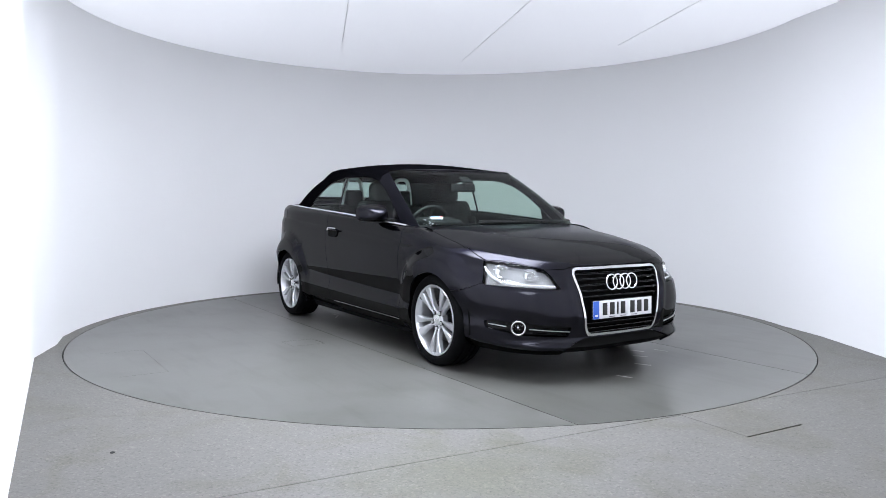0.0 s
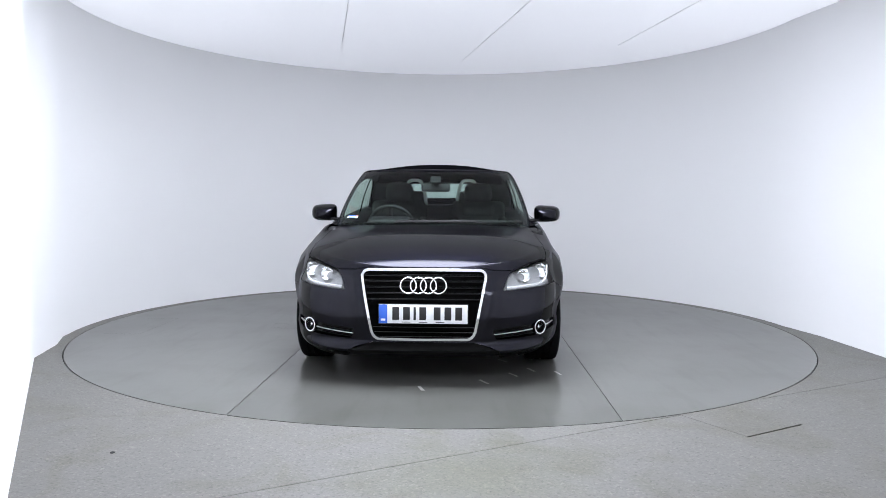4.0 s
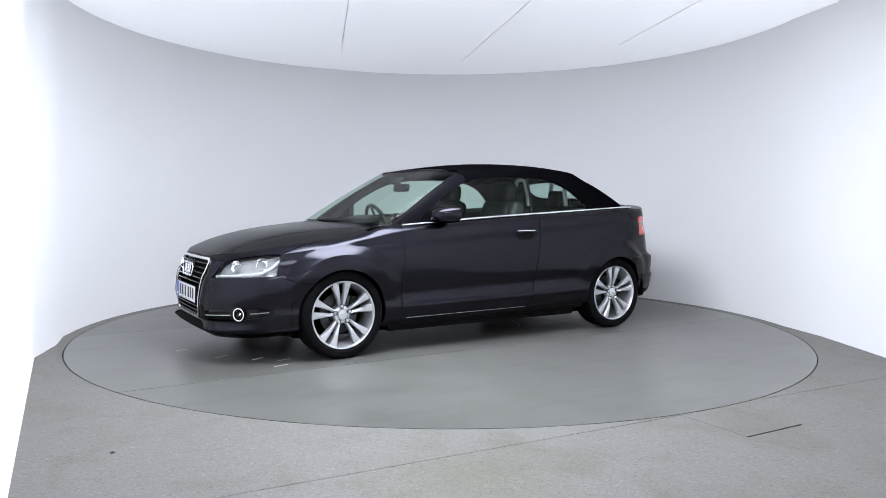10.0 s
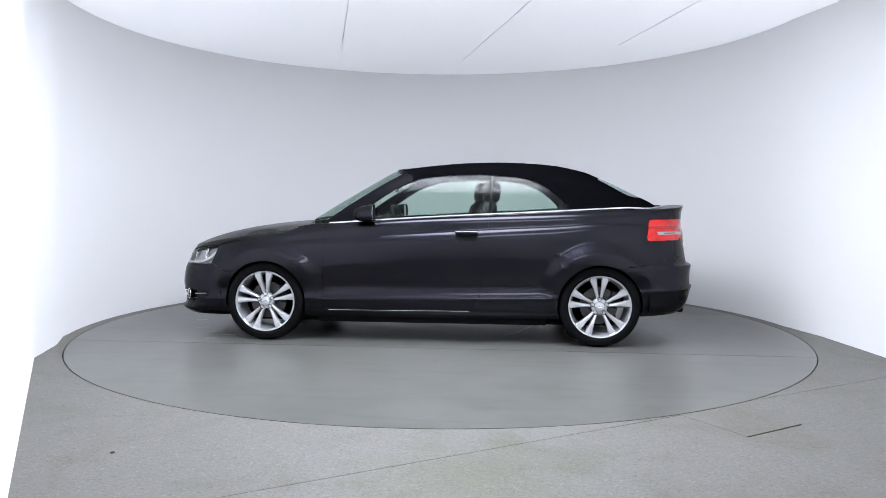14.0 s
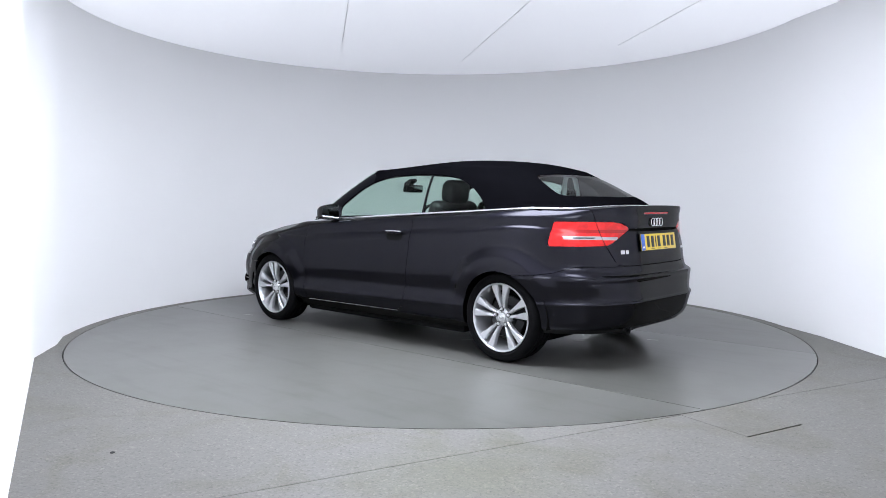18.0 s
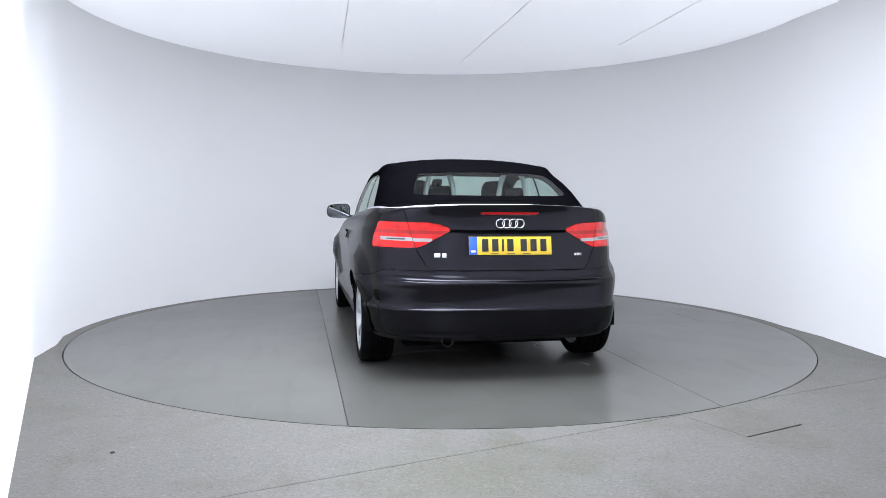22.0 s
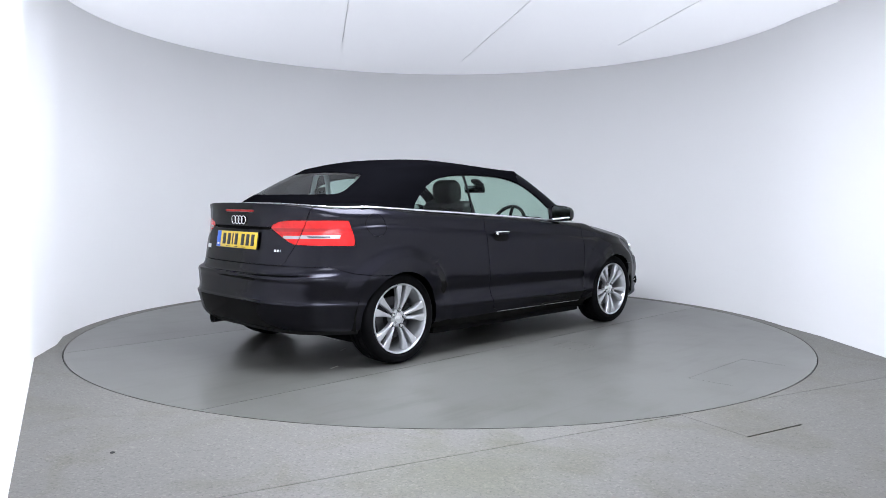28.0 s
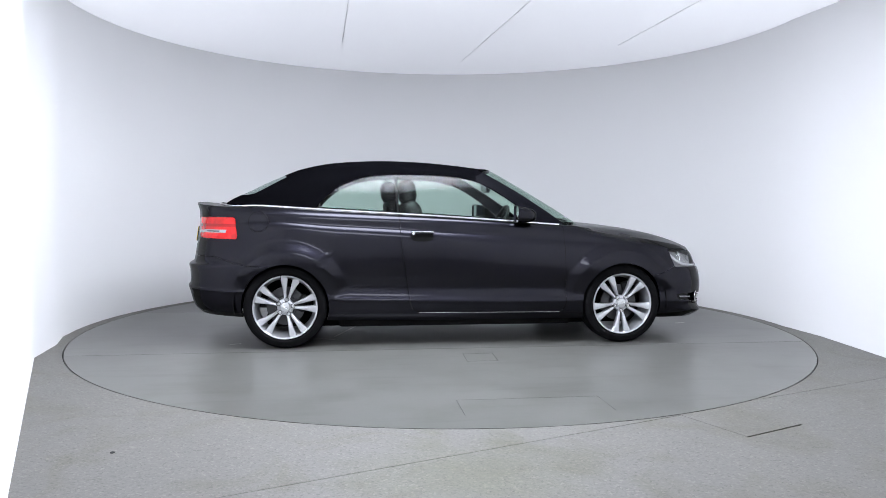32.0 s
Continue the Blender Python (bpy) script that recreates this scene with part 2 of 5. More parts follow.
def lathe(bm, prof, seg=48, m=None, close=False):
    """Turn a profile of (radius, along) about the local y axis."""
    m = m or Matrix()
    rings = []
    for r, h in prof:
        rings.append([bm.verts.new(m @ Vector((r * math.cos(2 * math.pi * i / seg), h, r * math.sin(2 * math.pi * i / seg)))) for i in range(seg)])
    pairs = list(zip(rings, rings[1:])) + ([(rings[-1], rings[0])] if close else [])
    for a, b in pairs:
        for i in range(seg):
            j = (i + 1) % seg
            bm.faces.new((a[i], a[j], b[j], b[i]))
    return rings


def cap(bm, ring):
    bm.faces.new(ring)


def sweep(bm, pts, w, h, up=(0, 0, 1), closed=False, seg=8):
    """A rounded bar of width w and height h along the points."""
    pts = [Vector(p) for p in pts]
    n = len(pts)
    rings = []
    for i, p in enumerate(pts):
        a = pts[i - 1] if (i or closed) else p
        b = pts[(i + 1) % n] if (i < n - 1 or closed) else p
        t = (b - a).normalized()
        side = t.cross(Vector(up))
        side = side.normalized() if side.length > 1e-6 else Vector((1, 0, 0))
        nn = side.cross(t).normalized()
        ring = []
        for k in range(seg):
            an = 2 * math.pi * (k + 0.5) / seg
            c, s = math.cos(an), math.sin(an)
            q = 0.6
            ring.append(bm.verts.new(p + side * (w / 2) * math.copysign(abs(c) ** q, c) + nn * (h / 2) * math.copysign(abs(s) ** q, s)))
        rings.append(ring)
    for i in range(n if closed else n - 1):
        a, b = rings[i], rings[(i + 1) % n]
        for k in range(seg):
            bm.faces.new((a[k], a[(k + 1) % seg], b[(k + 1) % seg], b[k]))
    if not closed:
        bm.faces.new(rings[0][::-1])
        bm.faces.new(rings[-1])
    return bm


def interp(x, xs, ys):
    """Smooth curve through knots with rising xs."""
    xs, ys = np.asarray(xs, float), np.asarray(ys, float)
    d = np.diff(ys) / np.diff(xs)
    h = np.diff(xs)
    m = np.zeros_like(ys)
    m[0], m[-1] = d[0], d[-1]
    for i in range(1, len(xs) - 1):
        m[i] = (d[i - 1] * h[i] + d[i] * h[i - 1]) / (h[i] + h[i - 1])
    x = np.clip(np.asarray(x, float), xs[0], xs[-1])
    i = np.clip(np.searchsorted(xs, x) - 1, 0, len(xs) - 2)
    t = (x - xs[i]) / h[i]
    return ((2 * t**3 - 3 * t**2 + 1) * ys[i] + (t**3 - 2 * t**2 + t) * h[i] * m[i] + (-2 * t**3 + 3 * t**2) * ys[i + 1] + (t**3 - t**2) * h[i] * m[i + 1])


def ramp(a, b, x):
    t = np.clip((np.asarray(x, float) - a) / (b - a), 0, 1)
    return t * t * (3 - 2 * t)


def outline(pts):
    """Signed distance to a closed outline in two coordinates (negative inside)."""
    P = np.asarray(pts, float)
    Q = np.roll(P, -1, 0)

    def dist(a, b):
        X = np.stack([a, b], -1)
        best = np.full(len(X), 1e9)
        inside = np.zeros(len(X), bool)
        for p, q in zip(P, Q):
            e = q - p
            t = np.clip(((X - p) @ e) / (e @ e), 0, 1)
            best = np.minimum(best, np.hypot(*(X - p - t[:, None] * e).T))
            cr = (p[1] > X[:, 1]) != (q[1] > X[:, 1])
            xi = p[0] + (X[:, 1] - p[1]) * e[0] / (e[1] if abs(e[1]) > 1e-12 else 1e-12)
            inside ^= cr & (X[:, 0] < xi)
        return np.where(inside, -best, best)
    return dist


class Shell:
    """A surface that can be cut along curves into panels."""

    def __init__(self, V, N, A, faces, tag):
        self.V, self.N, self.A = [np.asarray(v, float) for v in (V, N, A)]
        self.F, self.T = faces, [tag] * len(faces)

    def split(self, field, level, tags):
        g = field(self.V, self.A) - level
        g[np.abs(g) < 1e-6] = 0.0
        gl = g.tolist()
        V, N, A, extra, cache = self.V, self.N, self.A, [], {}
        base = len(V)
        F, T = [], []
        for f, t in zip(self.F, self.T):
            if t not in tags:
                F.append(f), T.append(t)
                continue
            vals = [gl[i] for i in f]
            if max(vals) <= 0 or min(vals) >= 0:
                F.append(f), T.append(t)
                continue
            pos, neg = [], []
            for k, i in enumerate(f):
                j = f[(k + 1) % len(f)]
                a, b = gl[i], gl[j]
                if a >= 0:
                    pos.append(i)
                if a <= 0:
                    neg.append(i)
                if a * b < 0:
                    key = (i, j) if i < j else (j, i)
                    if key not in cache:
                        w = gl[key[0]] / (gl[key[0]] - gl[key[1]])
                        cache[key] = base + len(extra)
                        extra.append((key[0], key[1], w))
                    pos.append(cache[key]), neg.append(cache[key])
            for q in (pos, neg):
                if len(q) > 2:
                    F.append(q), T.append(t)
        if extra:
            e = np.array(extra)
            i, j, w = e[:, 0].astype(int), e[:, 1].astype(int), e[:, 2:3]
            nn = N[i] * (1 - w) + N[j] * w
            self.V = np.vstack([V, V[i] * (1 - w) + V[j] * w])
            self.N = np.vstack([N, nn / np.linalg.norm(nn, axis=1, keepdims=True)])
            self.A = np.vstack([A, A[i] * (1 - w) + A[j] * w])
        self.F, self.T = F, T

    def carve(self, field, name, tags=("body",), gap=0.0):
        for lv in ((-gap, gap) if gap else (0.0,)):
            self.split(field, lv, tags)
        g = field(self.V, self.A)
        for k, (f, t) in enumerate(zip(self.F, self.T)):
            if t in tags:
                c = sum(g[i] for i in f) / len(f)
                if c < -gap:
                    self.T[k] = name
                elif c < gap:
                    self.T[k] = ""

    def piece(self, tag, lift=0.0, depth=0.008, flip=False):
        """Vertices, normals and faces of one panel, with a turned-in edge of the given depth."""
        fs = [f for f, t in zip(self.F, self.T) if t == tag]
        used = sorted({i for f in fs for i in f})
        at = {i: k for k, i in enumerate(used)}
        sg = np.array([1, -1, 1.0]) if flip else np.ones(3)
        V = list((self.V[used] + self.N[used] * lift) * sg) if used else []
        N = list(self.N[used] * sg) if used else []
        F = [[at[i] for i in (f[::-1] if flip else f)] for f in fs]
        count = {}
        for f in F:
            for a, b in zip(f, f[1:] + f[:1]):
                count[(a, b)] = count.get((a, b), 0) + 1
        if depth:
            for a, b in [e for e in count if (e[1], e[0]) not in count]:
                if abs(V[a][1]) < 1e-5 and abs(V[b][1]) < 1e-5:
                    continue
                va, vb = V[a], V[b]
                nrm = np.cross(vb - va, N[a])
                ln = np.linalg.norm(nrm)
                if ln < 1e-12:
                    continue
                k = len(V)
                V += [va, vb, vb - N[b] * depth, va - N[a] * depth]
                N += [nrm / ln] * 4
                F.append([k + 1, k, k + 3, k + 2])
        return V, N, F


def panel(name, shell, tag, mat, parent, label="", lift=0.0, depth=0.008, flip=False, both=None):
    """Make a mesh of one panel of a shell; both: the mirrored half's shell, joined to it."""
    V, N, F = shell.piece(tag, lift, depth, flip)
    if both is not None:
        V2, N2, F2 = both.piece(tag, lift, depth, not flip)
        F = F + [[i + len(V) for i in f] for f in F2]
        V, N = V + V2, N + N2
    if not F:
        return None
    return mesh_object(name, V, F, mat, parent, label, normals=N)


def grid_shell(P, A, tag, inside=None):
    """A shell from a grid of points P[row, column] with outward normals."""
    du, dv = np.gradient(P, axis=1), np.gradient(P, axis=0)
    N = np.cross(du, dv)
    ln = np.linalg.norm(N, axis=2, keepdims=True)
    N = N / np.maximum(ln, 1e-12)
    if inside is not None:
        N = np.where(((P - np.array(inside)) * N).sum(2, keepdims=True) < 0, -N, N)
    r, c = P.shape[:2]
    faces = [[i * c + j, i * c + j + 1, (i + 1) * c + j + 1, (i + 1) * c + j] for i in range(r - 1) for j in range(c - 1)]
    return Shell(P.reshape(-1, 3), N.reshape(-1, 3), A.reshape(-1, A.shape[2]), faces, tag)


def loft(levels, per):
    """Smooth rows through a stack of level curves; returns the rows and their level coordinate."""
    L = np.stack(levels)
    seg = np.linalg.norm(np.diff(L, axis=0), axis=2).mean(1)
    t = np.concatenate([[0], np.cumsum(np.maximum(seg, 1e-3))])
    tt, lv = [], []
    for k in range(len(t) - 1):
        n = per[k] if isinstance(per, (list, tuple)) else per
        for q in range(n):
            tt.append(t[k] + (t[k + 1] - t[k]) * q / n), lv.append(k + q / n)
    tt.append(t[-1]), lv.append(len(t) - 1)
    out = np.empty((len(tt), *L.shape[1:]))
    for j in range(L.shape[1]):
        for a in range(3):
            out[:, j, a] = interp(tt, t, L[:, j, a])
    return out, np.array(lv)

# ---------------- the place: floor, turntable, wall, ceiling ----------------
TABLE_R = 2.952
WALL_T = 0.12
# plan of the white wall's inner face: a round back, straight wings that close in towards the camera
WING_L, WING_R = (-1.30, -4.35), (1.60, -4.32)
PLAN = [WING_R, (3.15, -1.42), (3.17, -1.2), (3.14, -0.4)]
PLAN += [(3.06 * math.cos(radians(a)), 3.06 * math.sin(radians(a))) for a in range(2, 188, 2)]
PLAN += [(-3.0, -0.62), (-2.88, -0.95), (-2.79, -1.42), WING_L]


def plan_offset(pts, d):
    out = []
    n = len(pts)
    for i in range(n):
        b = Vector(pts[i])
        a = Vector(pts[i - 1]) if i else 2 * b - Vector(pts[1])
        c = Vector(pts[i + 1]) if i < n - 1 else 2 * b - Vector(pts[-2])
        n1 = Vector(((b - a).y, -(b - a).x)).normalized()
        n2 = Vector(((c - b).y, -(c - b).x)).normalized()
        m = (n1 + n2).normalized()
        out.append(b + m * d / max(0.4, m.dot(n1)))
    return out


def wall_ring():
    n = len(PLAN)
    outer = plan_offset(PLAN, WALL_T)
    V = [(x, y, z) for z in (0.0, CEIL_Z) for x, y in PLAN] + [(p.x, p.y, z) for z in (0.0, CEIL_Z) for p in outer]
    F = []
    for i in range(n - 1):
        j = i + 1
        F += [[j, i, n + i, n + j], [2 * n + i, 2 * n + j, 3 * n + j, 3 * n + i], [n + i, n + j, 3 * n + j, 3 * n + i][::-1], [i, j, 2 * n + j, 2 * n + i]]
    F += [[0, 2 * n, 3 * n, n], [n - 1, 2 * n - 1, 4 * n - 1, 3 * n - 1]]
    ob = mesh_object("wall_round", V, F, M_WALL, angle=30)
    tagged(ob, "smooth white painted round studio wall behind the turntable", "wall", kind="structure")


def joint(sh, p, q, w, tag="body"):
    """Cut a straight open joint of half width w between two points of the floor."""
    p, q = np.array(p, float), np.array(q, float)
    e = (q - p) / np.linalg.norm(q - p)
    n = np.array([-e[1], e[0]])
    across = lambda V, A: (V[:, :2] - p) @ n
    along = lambda V, A: (V[:, :2] - p) @ e
    for f, lv in ((across, -w), (across, w), (along, 0.0), (along, float(np.linalg.norm(q - p)))):
        sh.split(f, lv, (tag,))
    a, b = across(sh.V, None), along(sh.V, None)
    for k, f in enumerate(sh.F):
        ca, cb = sum(a[i] for i in f) / len(f), sum(b[i] for i in f) / len(f)
        if sh.T[k] == tag and abs(ca) < w and 0 < cb < np.linalg.norm(q - p):
            sh.T[k] = ""


def floor_slab():
    V, N, F = [], [], []
    nr, na = 10, 240
    for i in range(nr + 1):
        k = i / nr
        for j in range(na):
            a = 2 * math.pi * j / na
            c, s = math.cos(a), math.sin(a)
            far = min(3.6 / max(abs(c), 1e-6), (7.6 if s < 0 else 3.6) / max(abs(s), 1e-6))
            r = (TABLE_R + 0.009) * (1 - k) + far * k
            V.append((r * c, r * s, 0.0))
    for i in range(nr):
        for j in range(na):
            q = (j + 1) % na
            F.append([i * na + j, (i + 1) * na + j, (i + 1) * na + q, i * na + q])
    sh = Shell(np.array(V), np.tile((0, 0, 1.0), (len(V), 1)), np.zeros((len(V), 1)), F, "body")
    for p, q, w in (((-1.35, -4.08), (1.24, -2.70), 0.0022), ((1.24, -2.70), (1.44, -3.05), 0.0012),
                    ((1.44, -3.05), (1.79, -2.85), 0.0065), ((1.61, -2.47), (3.16, -1.66), 0.0016)):
        joint(sh, p, q, w)
    Vv, Nn, Ff = sh.piece("body", 0, 0.02)
    ob = mesh_object("floor", Vv, Ff, M_FLOOR, normals=Nn)
    tagged(ob, "speckled grey concrete studio floor with thin joints", "floor", kind="structure")
    base = mesh_object("ground", [(-4.2, -9.4, -0.03), (4.2, -9.4, -0.03), (4.2, 4.2, -0.03), (-4.2, 4.2, -0.03)], [[0, 1, 2, 3]], M_GAP)
    tagged(base, "dark pit beneath the studio floor", "ground", kind="structure")


def turntable():
    top = tagged(new("turntable"), "round smooth grey painted car turntable flush with floor", "turntable")
    nr, na = 36, 240
    V = [(0, 0, 0.0)] + [(TABLE_R * i / nr * math.cos(2 * math.pi * j / na), TABLE_R * i / nr * math.sin(2 * math.pi * j / na), 0.0)
                         for i in range(1, nr + 1) for j in range(na)]
    F = [[0, 1 + j, 1 + (j + 1) % na] for j in range(na)]
    for i in range(nr - 1):
        for j in range(na):
            q = (j + 1) % na
            F.append([1 + i * na + j, 1 + (i + 1) * na + j, 1 + (i + 1) * na + q, 1 + i * na + q])
    sh = Shell(np.array(V), np.tile((0, 0, 1.0), (len(V), 1)), np.zeros((len(V), 1)), F, "body")
    for y, nm in ((1.0, "side_plate"), (-1.0, "other_plate")):
        s = 1 if y > 0 else -1
        sh.carve(lambda Q, A: s * (y - Q[:, 1]), nm, ("body",), 0.0022)
    hatch = [((0.0, -1.21), (0.215, -1.20)), ((0.215, -1.20), (0.205, -1.45)), ((0.205, -1.45), (-0.01, -1.46)), ((-0.01, -1.46), (0.0, -1.21)),
             ((-0.235, -2.43), (0.57, -2.43)), ((-0.235, -2.72), (-0.235, -2.43)), ((0.57, -2.43), (0.57, -2.72))]
    for p, q in hatch:
        joint(sh, p, q, 0.0011 if p[1] < -2 else 0.0016, "other_plate")
    for tag in ("body", "side_plate", "other_plate"):
        panel("deck_plate", sh, tag, M_TABLE_MID if tag == "body" else M_TABLE, top, depth=0.012)
    for pts, w in (([(-0.56, 0.39), (-0.66, 0.26), (-0.79, -0.08), (-0.92, -0.44)], 0.016), ([(-1.14, 0.57), (-1.05, 0.31), (-1.08, 0.02)], 0.014), ([(-0.88, -0.60), (-1.0, -0.52), (-1.1, -0.53)], 0.014),
                   ([(1.62, 0.62), (1.72, 0.66)], 0.02), ([(1.70, 0.79), (1.80, 0.82)], 0.014), ([(1.96, 0.30), (2.06, 0.35)], 0.018), ([(1.77, 0.49), (1.86, 0.54)], 0.016), ([(2.14, -0.06), (2.24, -0.03)], 0.02),
                   ([(1.36, 0.44), (1.45, 0.50)], 0.014), ([(-1.30, -0.27), (-1.22, -0.22)], 0.014), ([(-1.70, -0.69), (-1.62, -0.66)], 0.012)):
        bm = bmesh.new()
        sweep(bm, [(x, y, 0.0004) for x, y in pts], w, 0.0016, seg=6)
        part("scuff_mark", bm, M_SCUFF, top, "pale scuff in the grey paint")
    bm = bmesh.new()
    lathe(bm, [(TABLE_R - 0.4, -0.012), (TABLE_R - 0.4, -0.02), (TABLE_R - 0.02, -0.02), (TABLE_R - 0.02, -0.012)], 120, Matrix.Rotation(radians(90), 4, "X"), True)
    part("rim_ring", bm, M_GAP, top)
    return top


def ceiling():
    V = [(x, y, z) for z in (CEIL_Z, CEIL_Z + 0.15) for x, y in ((-3.4, -4.39), (3.4, -4.39), (3.4, 3.4), (-3.4, 3.4))]
    F = [[3, 2, 1, 0], [4, 5, 6, 7]] + [[i, (i + 1) % 4, 4 + (i + 1) % 4, 4 + i] for i in range(4)]
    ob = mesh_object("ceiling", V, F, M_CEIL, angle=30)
    tagged(ob, "flat white stretched ceiling with welded seams and an added glow", "ceiling", kind="structure")
    for a, b in SEAMS:
        bm = bmesh.new()
        sweep(bm, [(*a, CEIL_Z - 0.002), (*b, CEIL_Z - 0.002)], 0.010, 0.006)
        tagged(part("trim", bm, M_SEAM, None, "thin white welded ceiling seam"), category="trim", kind="structure")


SEAMS = [((-0.72, -0.62), (-1.02, 1.19)), ((0.74, -0.62), (0.21, 2.21)), ((2.07, -0.62), (1.80, 1.24))]


def hall():
    """Unseen white bay round the camera, added to close the studio and brighten reflections."""
    x0, x1, y0, y1, h, t = -1.45, 1.75, -7.6, -4.40, CEIL_Z, 0.12
    for name, a, b in (("wall_hall_south", (x0, y0 - t), (x1, y0)), ("wall_hall_west", (x0 - t, y0 - t), (x0, y1)), ("wall_hall_east", (x1, y0 - t), (x1 + t, y1))):
        bm = bmesh.new()
        box(bm, (b[0] - a[0], b[1] - a[1], h), pose((a[0] + b[0]) / 2, (a[1] + b[1]) / 2, h / 2))
        tagged(part(name, bm, M_HALL, None, "plain white painted wall of the unseen bay round the camera"), category="wall", kind="structure")
    # this ceiling shares the glow put into M_CEIL
    bm = bmesh.new()
    box(bm, (x1 - x0 + 0.24, y1 - y0 + 0.24, 0.12), pose((x0 + x1) / 2, (y0 + y1) / 2 - 0.13, h + 0.062))
    tagged(part("ceiling_hall", bm, M_CEIL, None, "plain white ceiling of the unseen camera bay, with an added glow"), category="ceiling", kind="structure")


def disc_glow(peak):
    """Emission for an added disc: brightest at its middle, fading into the ceiling round it."""
    m = material("glowing_diffuser", (0.78, 0.78, 0.80), 0.7, spec=0.2, noise_amt=0.01)
    nt = m.node_tree
    b = nt.nodes["Principled BSDF"]
    b.inputs["Emission Color"].default_value = LIGHT_TINT
    co = nt.nodes.new("ShaderNodeTexCoord")
    ln = nt.nodes.new("ShaderNodeVectorMath")
    ln.operation = "LENGTH"
    nt.links.new(co.outputs["Object"], ln.inputs[0])
    mr = nt.nodes.new("ShaderNodeMapRange")
    mr.interpolation_type = "SMOOTHSTEP"
    mr.inputs["From Min"].default_value, mr.inputs["From Max"].default_value = 0.55, 1.0
    mr.inputs["To Min"].default_value, mr.inputs["To Max"].default_value = peak, CEIL_GLOW
    nt.links.new(ln.outputs["Value"], mr.inputs["Value"])
    nt.links.new(mr.outputs[0], b.inputs["Emission Strength"])
    return m


def unseen_glow_discs():
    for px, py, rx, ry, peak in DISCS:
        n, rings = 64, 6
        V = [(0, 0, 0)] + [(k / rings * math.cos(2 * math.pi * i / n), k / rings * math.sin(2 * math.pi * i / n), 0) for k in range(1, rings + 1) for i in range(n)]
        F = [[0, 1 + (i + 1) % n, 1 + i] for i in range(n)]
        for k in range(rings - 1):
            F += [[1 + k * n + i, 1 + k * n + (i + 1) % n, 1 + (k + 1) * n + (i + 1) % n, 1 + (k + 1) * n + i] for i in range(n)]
        ob = mesh_object("added_ceiling_glow", V, F, disc_glow(peak))
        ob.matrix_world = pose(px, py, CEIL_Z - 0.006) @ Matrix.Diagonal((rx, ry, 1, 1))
        tagged(ob, "large unseen glowing disc added under the ceiling, fading at its edge", "ceiling light", group="luminous ceiling panels")


def floor_stud():
    bm = bmesh.new()
    r = lathe(bm, [(0.010, 0.0), (0.010, 0.003), (0.007, 0.005)], 10, Matrix.Translation((-1.41, -3.32, 0)) @ Matrix.Rotation(radians(90), 4, "X"))
    cap(bm, r[-1])
    tagged(part("floor_stud", bm, M_GAP, None, "small dark stud set in the concrete floor"), category="stud")


wall_ring()
floor_stud()
floor_slab()
TABLE = turntable()
ceiling()
hall()
unseen_glow_discs()

# ---------------- the car ----------------
CAR = tagged(new("convertible_car"), "dark violet-grey convertible car with raised black cloth top", "car")
WHEEL_X, WHEEL_Z, ARCH_R = 1.289, 0.310, 0.319

NF, NM, NB = 150, 230, 110   # columns on the nose, the side and the tail


def plan_curve(xf, xr, bf, br, nf, nr, xm, xq):
    """Half a level curve of the body: nose, side, tail; y to the left."""
    u = np.linspace(0, 1, NF + 1)
    a = (0.5 * u + 0.5 * u * u * (3 - 2 * u)) * math.pi / 2
    fx, fy = xm + (xf - xm) * np.cos(a) ** (2 / nf), bf * np.sin(a) ** (2 / nf)
    mx = np.linspace(xm, xq, NM + 1)[1:-1]
    k = ramp(xm, xq, mx)
    my = bf + (br - bf) * k
    u = np.linspace(0, 1, NB + 1)
    a = (0.5 * u + 0.5 * u * u * (3 - 2 * u)) * math.pi / 2
    rx, ry = xq + (xr - xq) * np.sin(a) ** (2 / nr), br * np.cos(a) ** (2 / nr)
    return np.concatenate([fx, mx, rx]), np.concatenate([fy, my, ry])


def bonnet_z(x, y):
    zc = interp(x, [0.6, 0.95, 1.1, 1.36, 1.6, 1.84, 1.96, 2.04, 2.075], [0.925, 0.925, 0.921, 0.898, 0.862, 0.802, 0.757, 0.717, 0.692])
    y = np.abs(y)
    d = (0.012 + 0.034 * ramp(0.8, 1.35, x)) * (y / 0.77) ** 2.3
    # the crease that runs from the foot of the screen pillar to the lamp
    out = y - (0.41 + 0.19 * (2.05 - x))
    fall = 0.5 * (out + np.sqrt(out * out + 0.0012))
    return zc - d - 0.145 * fall * ramp(0.85, 1.15, x)


def deck_z(x, y):
    zc = interp(x, [-2.10, -2.03, -1.9, -1.7, -1.5], [1.066, 1.070, 1.066, 1.062, 1.055])
    return zc - 0.022 * (np.abs(y) / 0.7) ** 2.2


